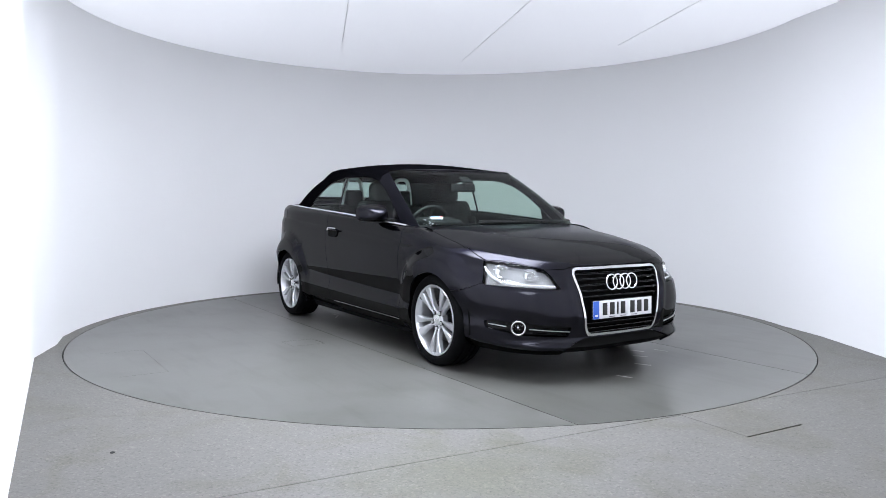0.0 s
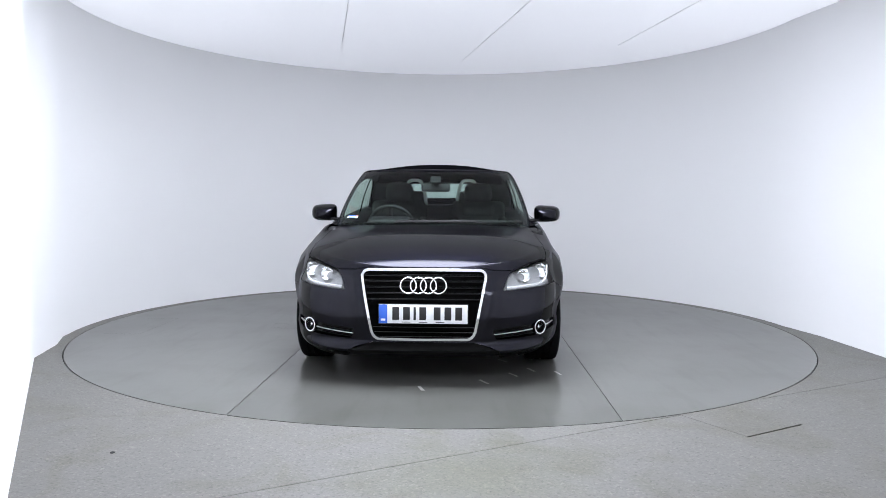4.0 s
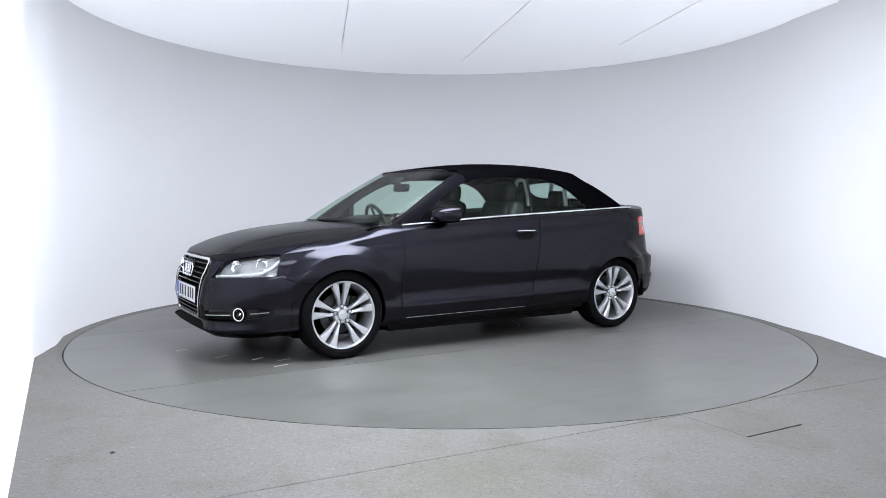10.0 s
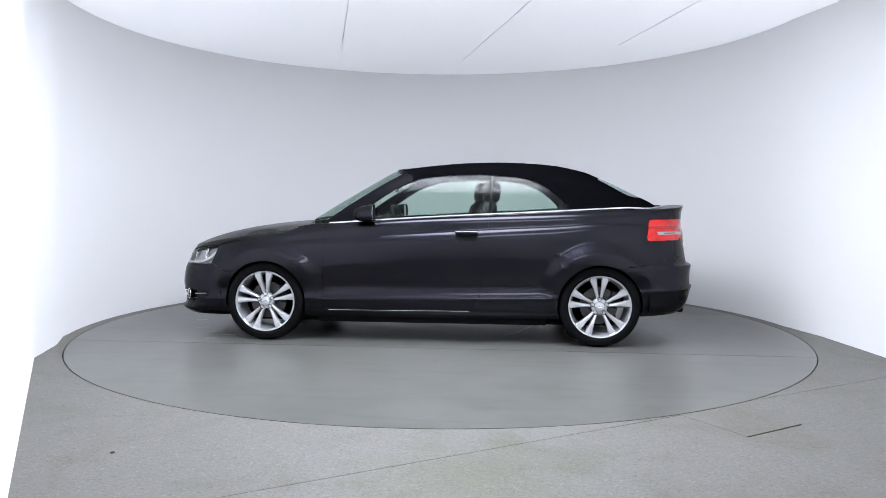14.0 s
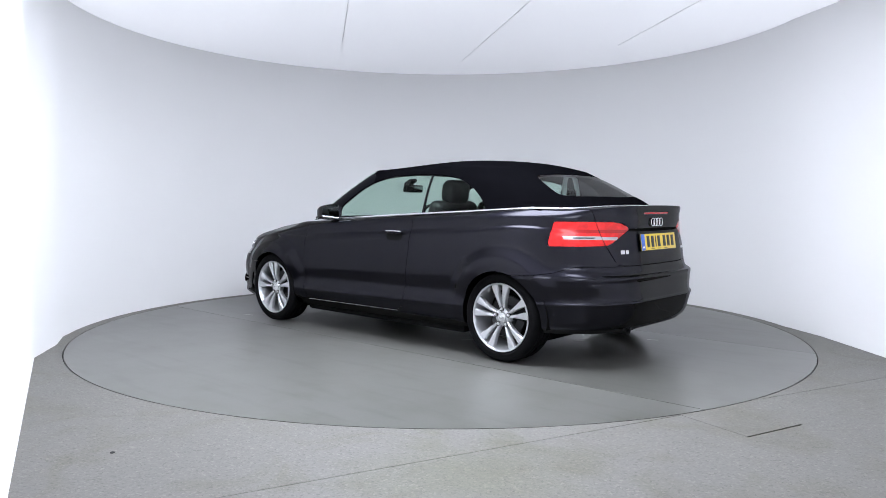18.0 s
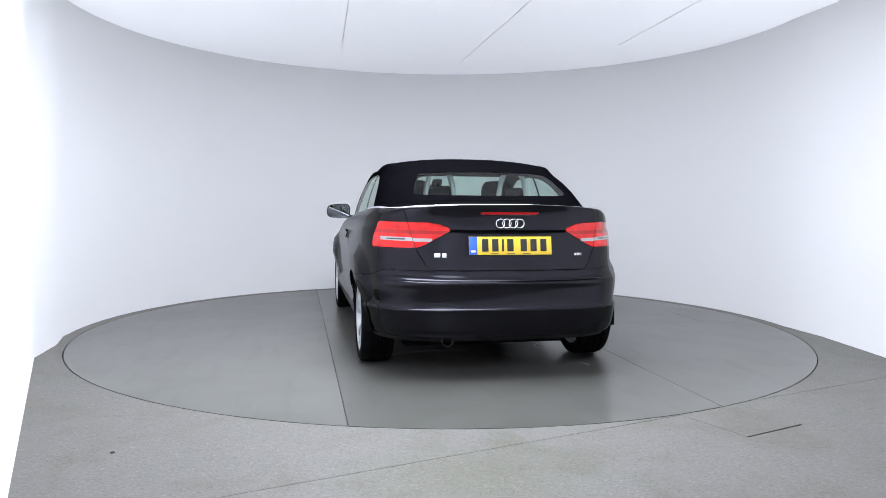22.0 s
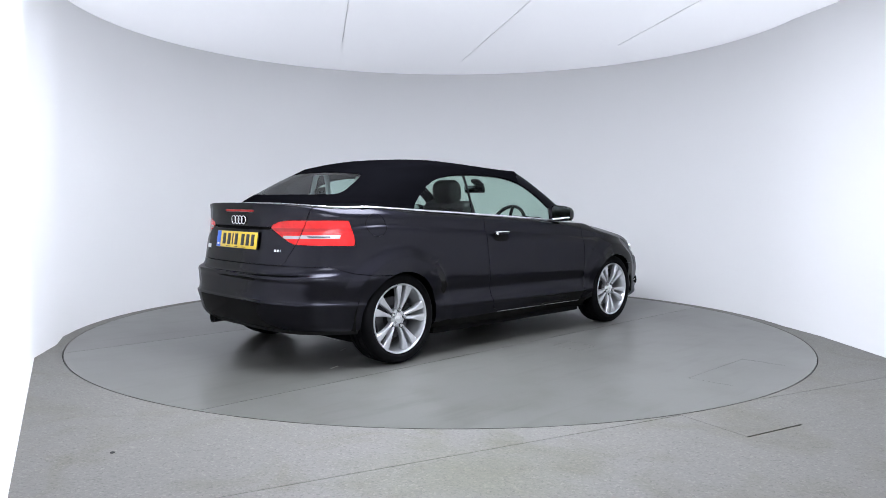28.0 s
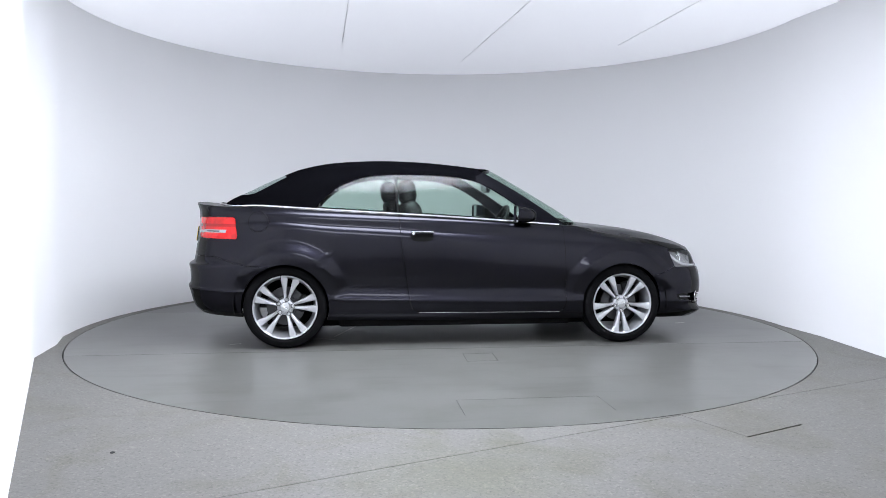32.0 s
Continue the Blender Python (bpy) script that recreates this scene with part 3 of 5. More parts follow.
# level: nose x, tail x, half width front and rear, height at x = nose, 1.3, 0.8, -0.9, -1.6, tail
LEVELS = [
    (2.095, -1.985, 0.790, 0.800, (0.165, 0.190, 0.190, 0.200, 0.225, 0.235)),
    (2.156, -2.030, 0.838, 0.846, (0.210, 0.238, 0.245, 0.255, 0.285, 0.292)),
    (2.120, -2.066, 0.862, 0.859, (0.268, 0.315, 0.318, 0.342, 0.400, 0.418)),
    (2.127, -2.072, 0.864, 0.861, (0.288, 0.335, 0.336, 0.358, 0.418, 0.434)),
    (2.136, -2.061, 0.858, 0.855, (0.350, 0.380, 0.380, 0.400, 0.440, 0.452)),
    (2.136, -2.058, 0.866, 0.861, (0.450, 0.520, 0.540, 0.540, 0.555, 0.560)),
    (2.126, -2.066, 0.871, 0.866, (0.540, 0.610, 0.630, 0.640, 0.605, 0.602)),
    (2.112, -2.034, 0.869, 0.865, (0.600, 0.690, 0.710, 0.755, 0.700, 0.632)),
    (2.100, -2.012, 0.8610, 0.8585, (0.640, 0.738, 0.768, 0.868, 0.895, 0.760)),
    (2.093, -1.996, 0.8510, 0.8480, (0.655, 0.766, 0.802, 0.904, 0.932, 0.870)),
    (2.080, -1.991, 0.838, 0.836, (0.677, 0.800, 0.876, 0.980, 1.003, 1.003)),
]


def body_rows():
    rows = []
    for xf, xr, bf, br, zs in LEVELS:
        low = float(ramp(0.72, 0.55, zs[1]))
        x, y = plan_curve(xf, xr, bf, br, 3.15 + 0.55 * low, 3.5 + 0.4 * low, 0.9 + 0.15 * low, -0.9 - 0.12 * low)
        z = interp(x, [xr, -1.6, -0.9, 0.8, 1.3, xf], zs[::-1])
        rows.append(np.stack([x, y, z], -1))
    x, y = plan_curve(2.062, -2.012, 0.788, 0.785, 3.1, 3.5, 0.9, -0.9)
    z = interp(x, [-2.012, -1.6, -0.9, 0.2, 0.8, 0.95], [1.063, 1.052, 1.016, 0.955, 0.914, 0.906])
    bz, dz = bonnet_z(x, y), deck_z(x, y)
    kf, kr = ramp(0.8, 1.05, x), ramp(-1.45, -1.75, x)
    z = z * (1 - kf) + bz * kf
    z = z * (1 - kr) + dz * kr
    rows.append(np.stack([x, y, z], -1))
    for v in (0.06, 0.14, 0.25, 0.4, 0.55, 0.7, 0.85, 1.0):
        yy = y * (1 - v)
        zz = z * (1 - kf - kr) + bonnet_z(x, yy) * kf + deck_z(x, yy) * kr
        rows.append(np.stack([x, yy, zz], -1))
    return rows


def belt_point(x):
    return 0.792, float(interp(x, [-2.012, -1.6, -0.9, 0.2, 0.8, 0.95], [1.063, 1.052, 1.016, 0.955, 0.914, 0.906]))


def body_shell(side):
    rows = body_rows()
    P, lv = loft(rows, [3, 4, 3, 5, 11, 9, 11, 9, 4, 4, 5, 3, 2, 3, 3, 3, 3, 3, 3])
    # arch flares
    for wx in (WHEEL_X, -WHEEL_X):
        r = np.hypot(P[..., 0] - wx, P[..., 2] - WHEEL_Z)
        on = (P[..., 1] > 0.5) & (P[..., 2] < 0.86)
        P[..., 1] += np.where(on, (0.006 + 0.034 * ramp(0.15, 0.85, (P[..., 2] - WHEEL_Z) / np.maximum(r, 1e-3))) * (0.62 * np.clip((0.488 - r) / 0.078, 0, 1) + 0.38 * (1 - ramp(0.36, 0.52, r))), 0)
    # shoulder crease: the flank steps out just below it
    xf, xr, _, _, zs = LEVELS[9]
    below = interp(P[..., 0].ravel(), [xr, -1.6, -0.9, 0.8, 1.3, xf], zs[::-1]).reshape(P.shape[:2]) - P[..., 2]
    run = ramp(1.22, 0.95, P[..., 0]) * ramp(-1.72, -1.45, P[..., 0]) * (P[..., 1] > 0.6)
    P[..., 1] += run * np.where(below > 0, 0.0085 * (1 - np.exp(-below / 0.030)), 0.0)
    # upward-facing flank above the sill crease, between the arches
    win = ramp(0.90, 0.78, P[..., 0]) * ramp(-0.98, -0.84, P[..., 0])
    zs = P[..., 2] - 0.345 + 0.018 * P[..., 0]
    P[..., 1] += win * (P[..., 1] > 0.6) * (0.009 * np.exp(-(zs / 0.022) ** 2) - 0.011 * np.exp(-((zs - 0.10) / 0.05) ** 2))
    # ridge that runs down beside the grille
    yr = 0.313 + (P[..., 2] - 0.325) * 0.193 + 0.052
    P[..., 0] += 0.008 * np.exp(-((P[..., 1] - yr) / 0.030) ** 2) * ramp(0.30, 0.42, P[..., 2]) * ramp(0.68, 0.60, P[..., 2]) * (P[..., 0] > 1.5)
    P[:, 0, 1] = 0.0
    P[:, -1, 1] = 0.0
    A = np.repeat(lv[:, None], P.shape[1], 1)[..., None]
    s = grid_shell(P, A, "body")
    R = lambda A: A[:, 0]
    X, Y, Z = (lambda V: V[:, 0]), (lambda V: V[:, 1]), (lambda V: V[:, 2])
    # cabin opening
    s.carve(lambda V, A: np.maximum(np.maximum(11.6 - R(A), X(V) - 0.80), -1.62 - X(V)), "open")
    # wheel openings
    for wx in (WHEEL_X, -WHEEL_X):
        s.carve(lambda V, A: np.maximum(np.hypot(X(V) - wx, Z(V) - WHEEL_Z + 0.005) - ARCH_R, 0.55 - Y(V)), "wheelhole")
    # bonnet
    bp = outline([(1.06, -0.2), (1.055, 0.2), (1.02, 0.45), (0.93, 0.62), (0.87, 0.695), (1.1, 0.730), (1.4, 0.752), (1.56, 0.775), (1.62, 0.95), (2.4, 0.95), (2.4, -0.2)])
    edge_y, edge_z = [0.0, 0.330, 0.372, 0.400, 0.522, 0.565, 0.640, 0.700, 0.760, 0.90], [0.698, 0.698, 0.692, 0.684, 0.680, 0.695, 0.717, 0.728, 0.731, 0.731]
    lip = lambda V: np.interp(Y(V), edge_y, edge_z) + 0.36 * np.maximum(1.70 - X(V), 0) - Z(V)
    s.carve(lambda V, A: np.maximum(bp(X(V), Y(V)), np.where(X(V) > 1.50, lip(V), (10.6 - R(A)) * 0.02)), "bonnet", gap=0.002)
    s.carve(lambda V, A: np.maximum(np.maximum(11.2 - R(A), 0.80 - X(V)), X(V) - 1.06), "cowl")
    # grille
    gp = outline([(-0.2, 0.694), (0.335, 0.690), (0.360, 0.680), (0.374, 0.655), (0.372, 0.63), (0.313, 0.325), (0.298, 0.292), (0.268, 0.273), (-0.2, 0.268)])
    front = lambda V: (1.5 - X(V))
    s.carve(lambda V, A: np.maximum(gp(Y(V), Z(V)) + 0.0165, front(V)), "grillehole")
    s.carve(lambda V, A: np.maximum(gp(Y(V), Z(V)), front(V)), "grille_frame", gap=0.0012)
    # headlamp
    hp = outline([(0.466, 0.566), (0.500, 0.640), (0.522, 0.672), (0.565, 0.688), (0.64, 0.710), (0.70, 0.721), (0.76, 0.724), (0.9, 0.722), (0.9, 0.592), (0.70, 0.581)])
    lamp_end = lambda V: 1.745 - 0.35 * (Z(V) - 0.59) - X(V)
    s.carve(lambda V, A: np.maximum(np.maximum(hp(Y(V), Z(V)), front(V) + 0.1), lamp_end(V)), "headlamp", gap=0.0022)
    # fog lamp recess
    fp = outline([(0.405, 0.338), (0.50, 0.350), (0.78, 0.374), (0.806, 0.366), (0.805, 0.325), (0.70, 0.294), (0.43, 0.278)])
    s.carve(lambda V, A: np.maximum(np.minimum(fp(Y(V), Z(V)), np.hypot(Y(V) - 0.698, Z(V) - 0.336) - 0.045), front(V) + 0.1), "fogpanel")
    # splitter lip and lower grille
    lp = outline([(-0.2, 0.262), (0.30, 0.262), (0.40, 0.235), (0.45, 0.212), (0.45, 0.1), (-0.2, 0.1)])
    s.carve(lambda V, A: np.maximum(lp(Y(V), Z(V)), front(V)), "lowergrille")
    bp2 = outline([(2.4, 0.05), (2.4, 0.9), (1.742, 0.9), (1.742, 0.595), (1.66, 0.56), (1.585, 0.535), (1.5, 0.53), (1.5, 0.05)])
    s.carve(lambda V, A: bp2(X(V), Z(V)), "front_bumper", gap=0.0018)
    # tail lamp
    tp = outline([(0.95, 0.800), (0.95, 0.957), (0.74, 0.966), (0.50, 0.964), (0.43, 0.953), (0.38, 0.932), (0.360, 0.917), (0.372, 0.906), (0.46, 0.860), (0.515, 0.828), (0.563, 0.808)])
    tail = lambda V: X(V) + 1.640 + 0.15 * (Z(V) - 0.88)
    s.carve(lambda V, A: np.maximum(tp(Y(V), Z(V)), tail(V)), "tail_lamp", gap=0.0015)
    cut = lambda V: (Y(V) - (0.575 + (Z(V) - 0.816) * 0.27))
    s.carve(lambda V, A: cut(V), "inner_lamp", ("tail_lamp",), gap=0.002)
    for src, nm, up, low in (("tail_lamp", "outer", 0.872, 0.850), ("inner_lamp", "inner", 0.868, 0.848)):
        tilt = lambda V: 0.012 * (Y(V) - 0.7)
        s.carve(lambda V, A: Z(V) - up - tilt(V), nm + "_strip", (src,))
        s.carve(lambda V, A: Z(V) - low - tilt(V), nm + "_low", (nm + "_strip",))
        s.carve(lambda V, A: Z(V) - 0.915 - tilt(V), nm + "_mid", (src,))
        s.carve(lambda V, A: Z(V) - 0.894 - tilt(V), nm + "_under", (nm + "_mid",))
    s.carve(lambda V, A: Y(V) - 0.475, "inner_tip", ("inner_strip",))
    s.carve(lambda V, A: 0.762 - Y(V), "outer_end", ("outer_strip",))
    # boot lid
    tb = outline([(-0.2, 1.3), (0.64, 1.3), (0.635, 1.06), (0.615, 0.97), (0.575, 0.816), (0.515, 0.700), (0.49, 0.682), (0.46, 0.676), (-0.2, 0.672)])
    s.carve(lambda V, A: np.maximum(tb(Y(V), Z(V)), X(V) + 1.70 + 0.1 * np.abs(Y(V))), "boot_lid", gap=0.002)
    rp = outline([(-0.2, 0.918), (0.36, 0.918), (0.385, 0.908), (0.345, 0.887), (-0.2, 0.884)])
    s.carve(lambda V, A: np.maximum(rp(Y(V), Z(V)), X(V) + 1.7), "plate_recess", ("boot_lid",))
    kp = outline([(-0.2, 1.028), (0.178, 1.028), (0.186, 1.020), (0.180, 1.011), (-0.2, 1.011)])
    s.carve(lambda V, A: np.maximum(kp(Y(V), Z(V)), X(V) + 1.8), "brake_lamp", ("boot_lid",), gap=0.001)
    # rear bumper
    rb = outline([(-1.40, 0.05), (-1.40, 0.607), (-1.55, 0.612), (-1.66, 0.628), (-1.80, 0.672), (-2.4, 0.672), (-2.4, 0.05)])
    s.carve(lambda V, A: rb(X(V), Z(V)), "rear_bumper", gap=0.0018)
    s.carve(lambda V, A: Z(V) - 0.262, "diffuser", ("rear_bumper",), gap=0.001)
    # door, sill, fuel flap
    dp = outline([(0.812, 1.3), (0.815, 0.84), (0.828, 0.56), (0.836, 0.33), (0.82, 0.268), (0.78, 0.252), (-0.31, 0.262), (-0.355, 0.29), (-0.375, 0.36), (-0.396, 0.516),
                  (-0.433, 0.734), (-0.446, 0.9), (-0.448, 1.3)])
    s.carve(lambda V, A: dp(X(V), Z(V)), "door", gap=0.0022)
    s.carve(lambda V, A: np.maximum(Z(V) - 0.248, np.abs(X(V)) - 1.1), "sill", gap=0.001)
    s.carve(lambda V, A: 0.83 - X(V), "front_wing")
    if side < 0:
        s.carve(lambda V, A: np.hypot(X(V) + 1.478, Z(V) - 0.934) - 0.073, "fuel_flap", gap=0.0022)
    return s


SL, SR = body_shell(1), body_shell(-1)
for sh, fl in ((SL, False), (SR, True)):
    panel("front_wing", sh, "front_wing", M_PAINT, CAR, flip=fl)
    door = panel("door", sh, "door", M_PAINT, CAR, "dark painted long door with flush handle", flip=fl)
    panel("quarter_panel", sh, "body", M_PAINT, CAR, flip=fl)
    panel("sill", sh, "sill", M_PAINT, CAR, flip=fl)
    panel("tail_lamp", sh, "inner_lamp", M_RED, CAR, "red boot-lid tail lamp lens", flip=fl)
    panel("tail_lamp", sh, "tail_lamp", M_RED, CAR, "red wrap-around tail lamp lens", flip=fl)
    panel("tail_lamp_strip", sh, "outer_strip", M_LAMPCLEAR, CAR, "clear indicator strip", flip=fl)
    panel("tail_lamp_strip", sh, "inner_strip", M_LAMPCLEAR, CAR, "clear reverse lamp strip", flip=fl)
    for nm, mat in (("outer_low", M_RED), ("inner_low", M_RED), ("outer_mid", M_REDDARK), ("inner_mid", M_REDDARK), ("outer_under", M_RED), ("inner_under", M_RED), ("inner_tip", M_RED), ("outer_end", M_RED)):
        panel("tail_lamp_band", sh, nm, mat, CAR, flip=fl, depth=0.0)
    panel("fog_recess", sh, "fogpanel", M_PIANO, CAR, lift=-0.016, depth=0.0, flip=fl)
    panel("headlamp", sh, "headlamp", M_LENS, CAR, "clear headlamp lens", flip=fl, depth=0.0).visible_shadow = False
    if fl:
        panel("fuel_flap", sh, "fuel_flap", M_PAINT, CAR, flip=fl)
for nm, tag, mat, lift, dep, lab in (
        ("bonnet", "bonnet", M_PAINT, 0, 0.01, "broad dark painted bonnet"), ("front_bumper", "front_bumper", M_PAINT, 0, 0.02, ""), ("grille_frame", "grille_frame", M_CHROME, 0.006, 0.03, "bright chrome grille surround"),
        ("boot_lid", "boot_lid", M_PAINT, 0, 0.012, ""), ("rear_bumper", "rear_bumper", M_PAINT, 0, 0.02, ""), ("diffuser", "diffuser", M_BLACKPL, -0.004, 0.02, ""),
        ("lower_grille", "lowergrille", M_LINER, -0.012, 0.01, ""), ("cowl", "cowl", M_BLACKPL, -0.018, 0.01, ""),
        ("handle_recess", "plate_recess", M_LINER, -0.020, -0.018, "dark recess over the number plate"), ("brake_lamp", "brake_lamp", M_REDDARK, -0.001, 0.004, "dark red high brake lamp strip")):
    panel(nm, SL, tag, mat, CAR, lab, lift, dep, False, SR)

# dark inner skin just behind the panels, wheel housings and floor pan


def inner_skin():
    rows = body_rows()
    P, lv = loft(rows[:12], 2)
    Q = P.copy()
    Q[..., 1] = np.maximum(Q[..., 1] - 0.014, 0)
    Q[..., 0] = Q[..., 0] * 0.992
    r, k = Q.shape[:2]
    V = Q.reshape(-1, 3)
    F = []
    for i in range(r - 1):
        for j in range(k - 1):
            f = [i * k + j, i * k + j + 1, (i + 1) * k + j + 1, (i + 1) * k + j]
            m = V[f].mean(0)
            if min(math.hypot(m[0] - WHEEL_X, m[2] - WHEEL_Z), math.hypot(m[0] + WHEEL_X, m[2] - WHEEL_Z)) < 0.40 and m[1] > 0.5:
                continue
            if m[0] > 1.60 or (m[0] < -1.8 and 0.70 < m[2]):
                continue
            F.append(f)
    V2 = V * np.array([1, -1, 1])
    n = len(V)
    mesh_object("inner_skin", list(V) + list(V2), F + [[i + n for i in f[::-1]] for f in F], M_LINER, CAR, "black inner body structure")
    for sx in (1, -1):
        for sy in (1, -1):
            bm = bmesh.new()
            a0, a1, n = radians(-8), radians(188), 30
            prev = None
            for i in range(n + 1):
                a = a0 + (a1 - a0) * i / n
                q = [bm.verts.new((sx * WHEEL_X + 0.372 * math.cos(a), sy * y, WHEEL_Z + 0.372 * math.sin(a))) for y in (0.845, 0.80, 0.58)]
                q.append(bm.verts.new((sx * WHEEL_X + 0.02 * math.cos(a), sy * 0.58, WHEEL_Z + 0.02 * math.sin(a))))
                if prev:
                    for u in range(3):
                        bm.faces.new((prev[u], prev[u + 1], q[u + 1], q[u]))
                prev = q
            part("arch_liner", bm, M_LINER, CAR)
    bm = bmesh.new()
    box(bm, (3.0, 1.14, 0.11), pose(0.05, 0, 0.17), 0.02)
    box(bm, (1.80, 1.54, 0.09), pose(0.0, 0, 0.185), 0.02)
    box(bm, (0.30, 1.3, 0.06), pose(1.75, 0, 0.21), 0.02)
    part("floor_pan", bm, M_LINER, CAR)


inner_skin()

# ---------------- greenhouse: screen, windows, cloth top ----------------
# level: nose x, tail x, half width front and rear, corner power front and rear, start of the rounding front and rear, heights at nose, mid, tail
ROOF_Z = ([-1.85, -1.726, -1.518, -1.33, -1.25, -1.0, -0.755, -0.455, -0.108, 0.188, 0.32, 0.40], [1.04, 1.112, 1.225, 1.300, 1.327, 1.388, 1.411, 1.420, 1.405, 1.368, 1.343, 1.32])
TOP = [
    (1.030, -1.800, 0.750, 0.742, 6.5, 2.9, 0.20, -1.00, (0.915, 0.905, 0.958, 1.012, 1.050, 1.062)),
    (0.935, -1.765, 0.741, 0.732, 6.5, 2.8, 0.17, -0.99, (0.975, 0.970, 1.005, 1.050, 1.078, 1.088)),
    (0.722, -1.612, 0.714, 0.704, 6.5, 2.9, 0.05, -0.95, (1.105, 1.100, 1.115, 1.140, 1.152, 1.160)),
    (0.518, -1.458, 0.677, 0.668, 6.5, 2.9, -0.12, -0.85, (1.225, 1.220, 1.225, 1.235, 1.232, 1.236)),
    (0.370, -1.330, 0.638, 0.634, 6.5, 3.0, -0.30, -0.70, (1.312, 1.306, 1.306, 1.308, 1.294, 1.292)),
    (0.310, -1.250, 0.614, 0.606, 6.5, 3.1, -0.36, -0.62, (1.342, 1.340, 1.358, 1.364, 1.344, 1.324)),
]


def top_shell():
    rows = []
    for xf, xr, bf, br, nf, nr, xm, xq, zs in TOP:
        x, y = plan_curve(xf, xr, bf, br, nf, nr, xm, xq)
        z = interp(x, [xr, 0.6 * xr + 0.4 * xq, xq, 0.5 * (xq + xm), xm, xf], zs[::-1])
        rows.append(np.stack([x, y, z], -1))
    x5, y5, z5 = rows[-1].T
    for v in (0.12, 0.28, 0.46, 0.64, 0.82, 1.0):
        q = 1 - v
        zc = interp(x5, *ROOF_Z)
        rows.append(np.stack([x5, y5 * q, zc + (z5 - zc) * q ** 2.4], -1))
    P, lv = loft(rows, [2, 5, 5, 5, 3, 3, 3, 3, 3, 3, 3])
    P[:, 0, 1] = 0
    P[:, -1, 1] = 0
    c = np.arange(P.shape[1]) / NF
    A = np.stack([np.repeat(lv[:, None], P.shape[1], 1), np.repeat(c[None], P.shape[0], 0)], -1)
    s = grid_shell(P, A, "body", (-0.4, 0.0, 0.9))
    X, Y, Z = (lambda V: V[:, 0]), (lambda V: V[:, 1]), (lambda V: V[:, 2])
    R, C = (lambda A: A[:, 0]), (lambda A: A[:, 1])
    s.carve(lambda V, A: np.maximum((C(A) - 0.655) * 1.2, (R(A) - 4.75) * 0.05), "windscreen", gap=0.0015)
    wp = outline([(0.66, 0.90), (0.60, 0.962), (0.50, 1.043), (0.39, 1.122), (0.28, 1.190), (0.17, 1.240), (0.06, 1.270), (-0.06, 1.287), (-0.22, 1.296), (-0.443, 1.297),
                  (-0.60, 1.286), (-0.73, 1.265), (-0.83, 1.229), (-0.91, 1.186), (-0.985, 1.128), (-1.045, 1.07), (-1.08, 1.01), (-1.08, 0.9)])
    s.carve(lambda V, A: np.maximum(wp(X(V), Z(V)), 0.4 - Y(V)), "window", gap=0.0015)
    bar = lambda V: -(X(V) + 0.452 + 0.06 * (Z(V) - 1.0))
    s.carve(lambda V, A: bar(V) + 0.009, "door_window", ("window",))
    s.carve(lambda V, A: bar(V) - 0.009, "divider", ("window",))
    s.carve(lambda V, A: (0.50 - X(V)) , "mirror_sail", ("door_window",), gap=0.001)
    rw = outline([(-0.2, 1.125), (0.47, 1.130), (0.515, 1.138), (0.520, 1.16), (0.49, 1.225), (0.455, 1.268), (0.42, 1.278), (0.2, 1.290), (-0.2, 1.293)])
    s.carve(lambda V, A: np.maximum(rw(Y(V), Z(V)), X(V) + 1.15), "rear_window", gap=0.001)
    pl = outline([(1.2, 0.8), (1.2, 1.5), (0.275, 1.5), (0.275, 1.345), (0.16, 1.292), (0.16, 1.2), (0.60, 0.85)])
    s.carve(lambda V, A: pl(X(V), Z(V)), "pillar", gap=0.001)
    return s


TS = top_shell()
part_top = panel("soft_top", TS, "body", M_FABRIC, CAR, "raised matt black cloth folding top", 0.004, 0.02, False, TS)
V, N, F = TS.piece("body", -0.020, 0.0)
F = [f for f in F if not (sum(V[i][2] for i in f) / len(f) > 1.27 and sum(V[i][0] for i in f) / len(f) < -0.8)]
mirrored = [v * np.array([1, -1, 1]) for v in V]
mesh_object("headlining", V + mirrored, F + [[i + len(V) for i in f[::-1]] for f in F], M_LINING, CAR, "light grey cloth lining of the top")
panel("windscreen_frame", TS, "pillar", M_FRAME, CAR, "dark painted windscreen frame", 0.002, 0.02, False, TS)
GLAZING = [panel("windscreen", TS, "windscreen", M_SCREEN, CAR, "clear green-tinted windscreen", 0.0, 0.0, False, TS)]
GLAZING.append(panel("rear_window", TS, "rear_window", M_REARGLASS, CAR, "dark tinted heated rear window", 0.003, 0.0, False, TS))
for fl in (False, True):
    GLAZING.append(panel("quarter_window", TS, "window", M_GLASS, CAR, flip=fl, depth=0.0))
    GLAZING.append(panel("door_window", TS, "door_window", M_GLASS, CAR, flip=fl, depth=0.0))
    panel("window_divider", TS, "divider", M_PIANO, CAR, flip=fl, depth=0.008, lift=0.001)
    panel("mirror_sail", TS, "mirror_sail", M_PIANO, CAR, flip=fl, depth=0.01)

# ---------------- wheels ----------------

for pane in GLAZING:
    pane.visible_shadow = False


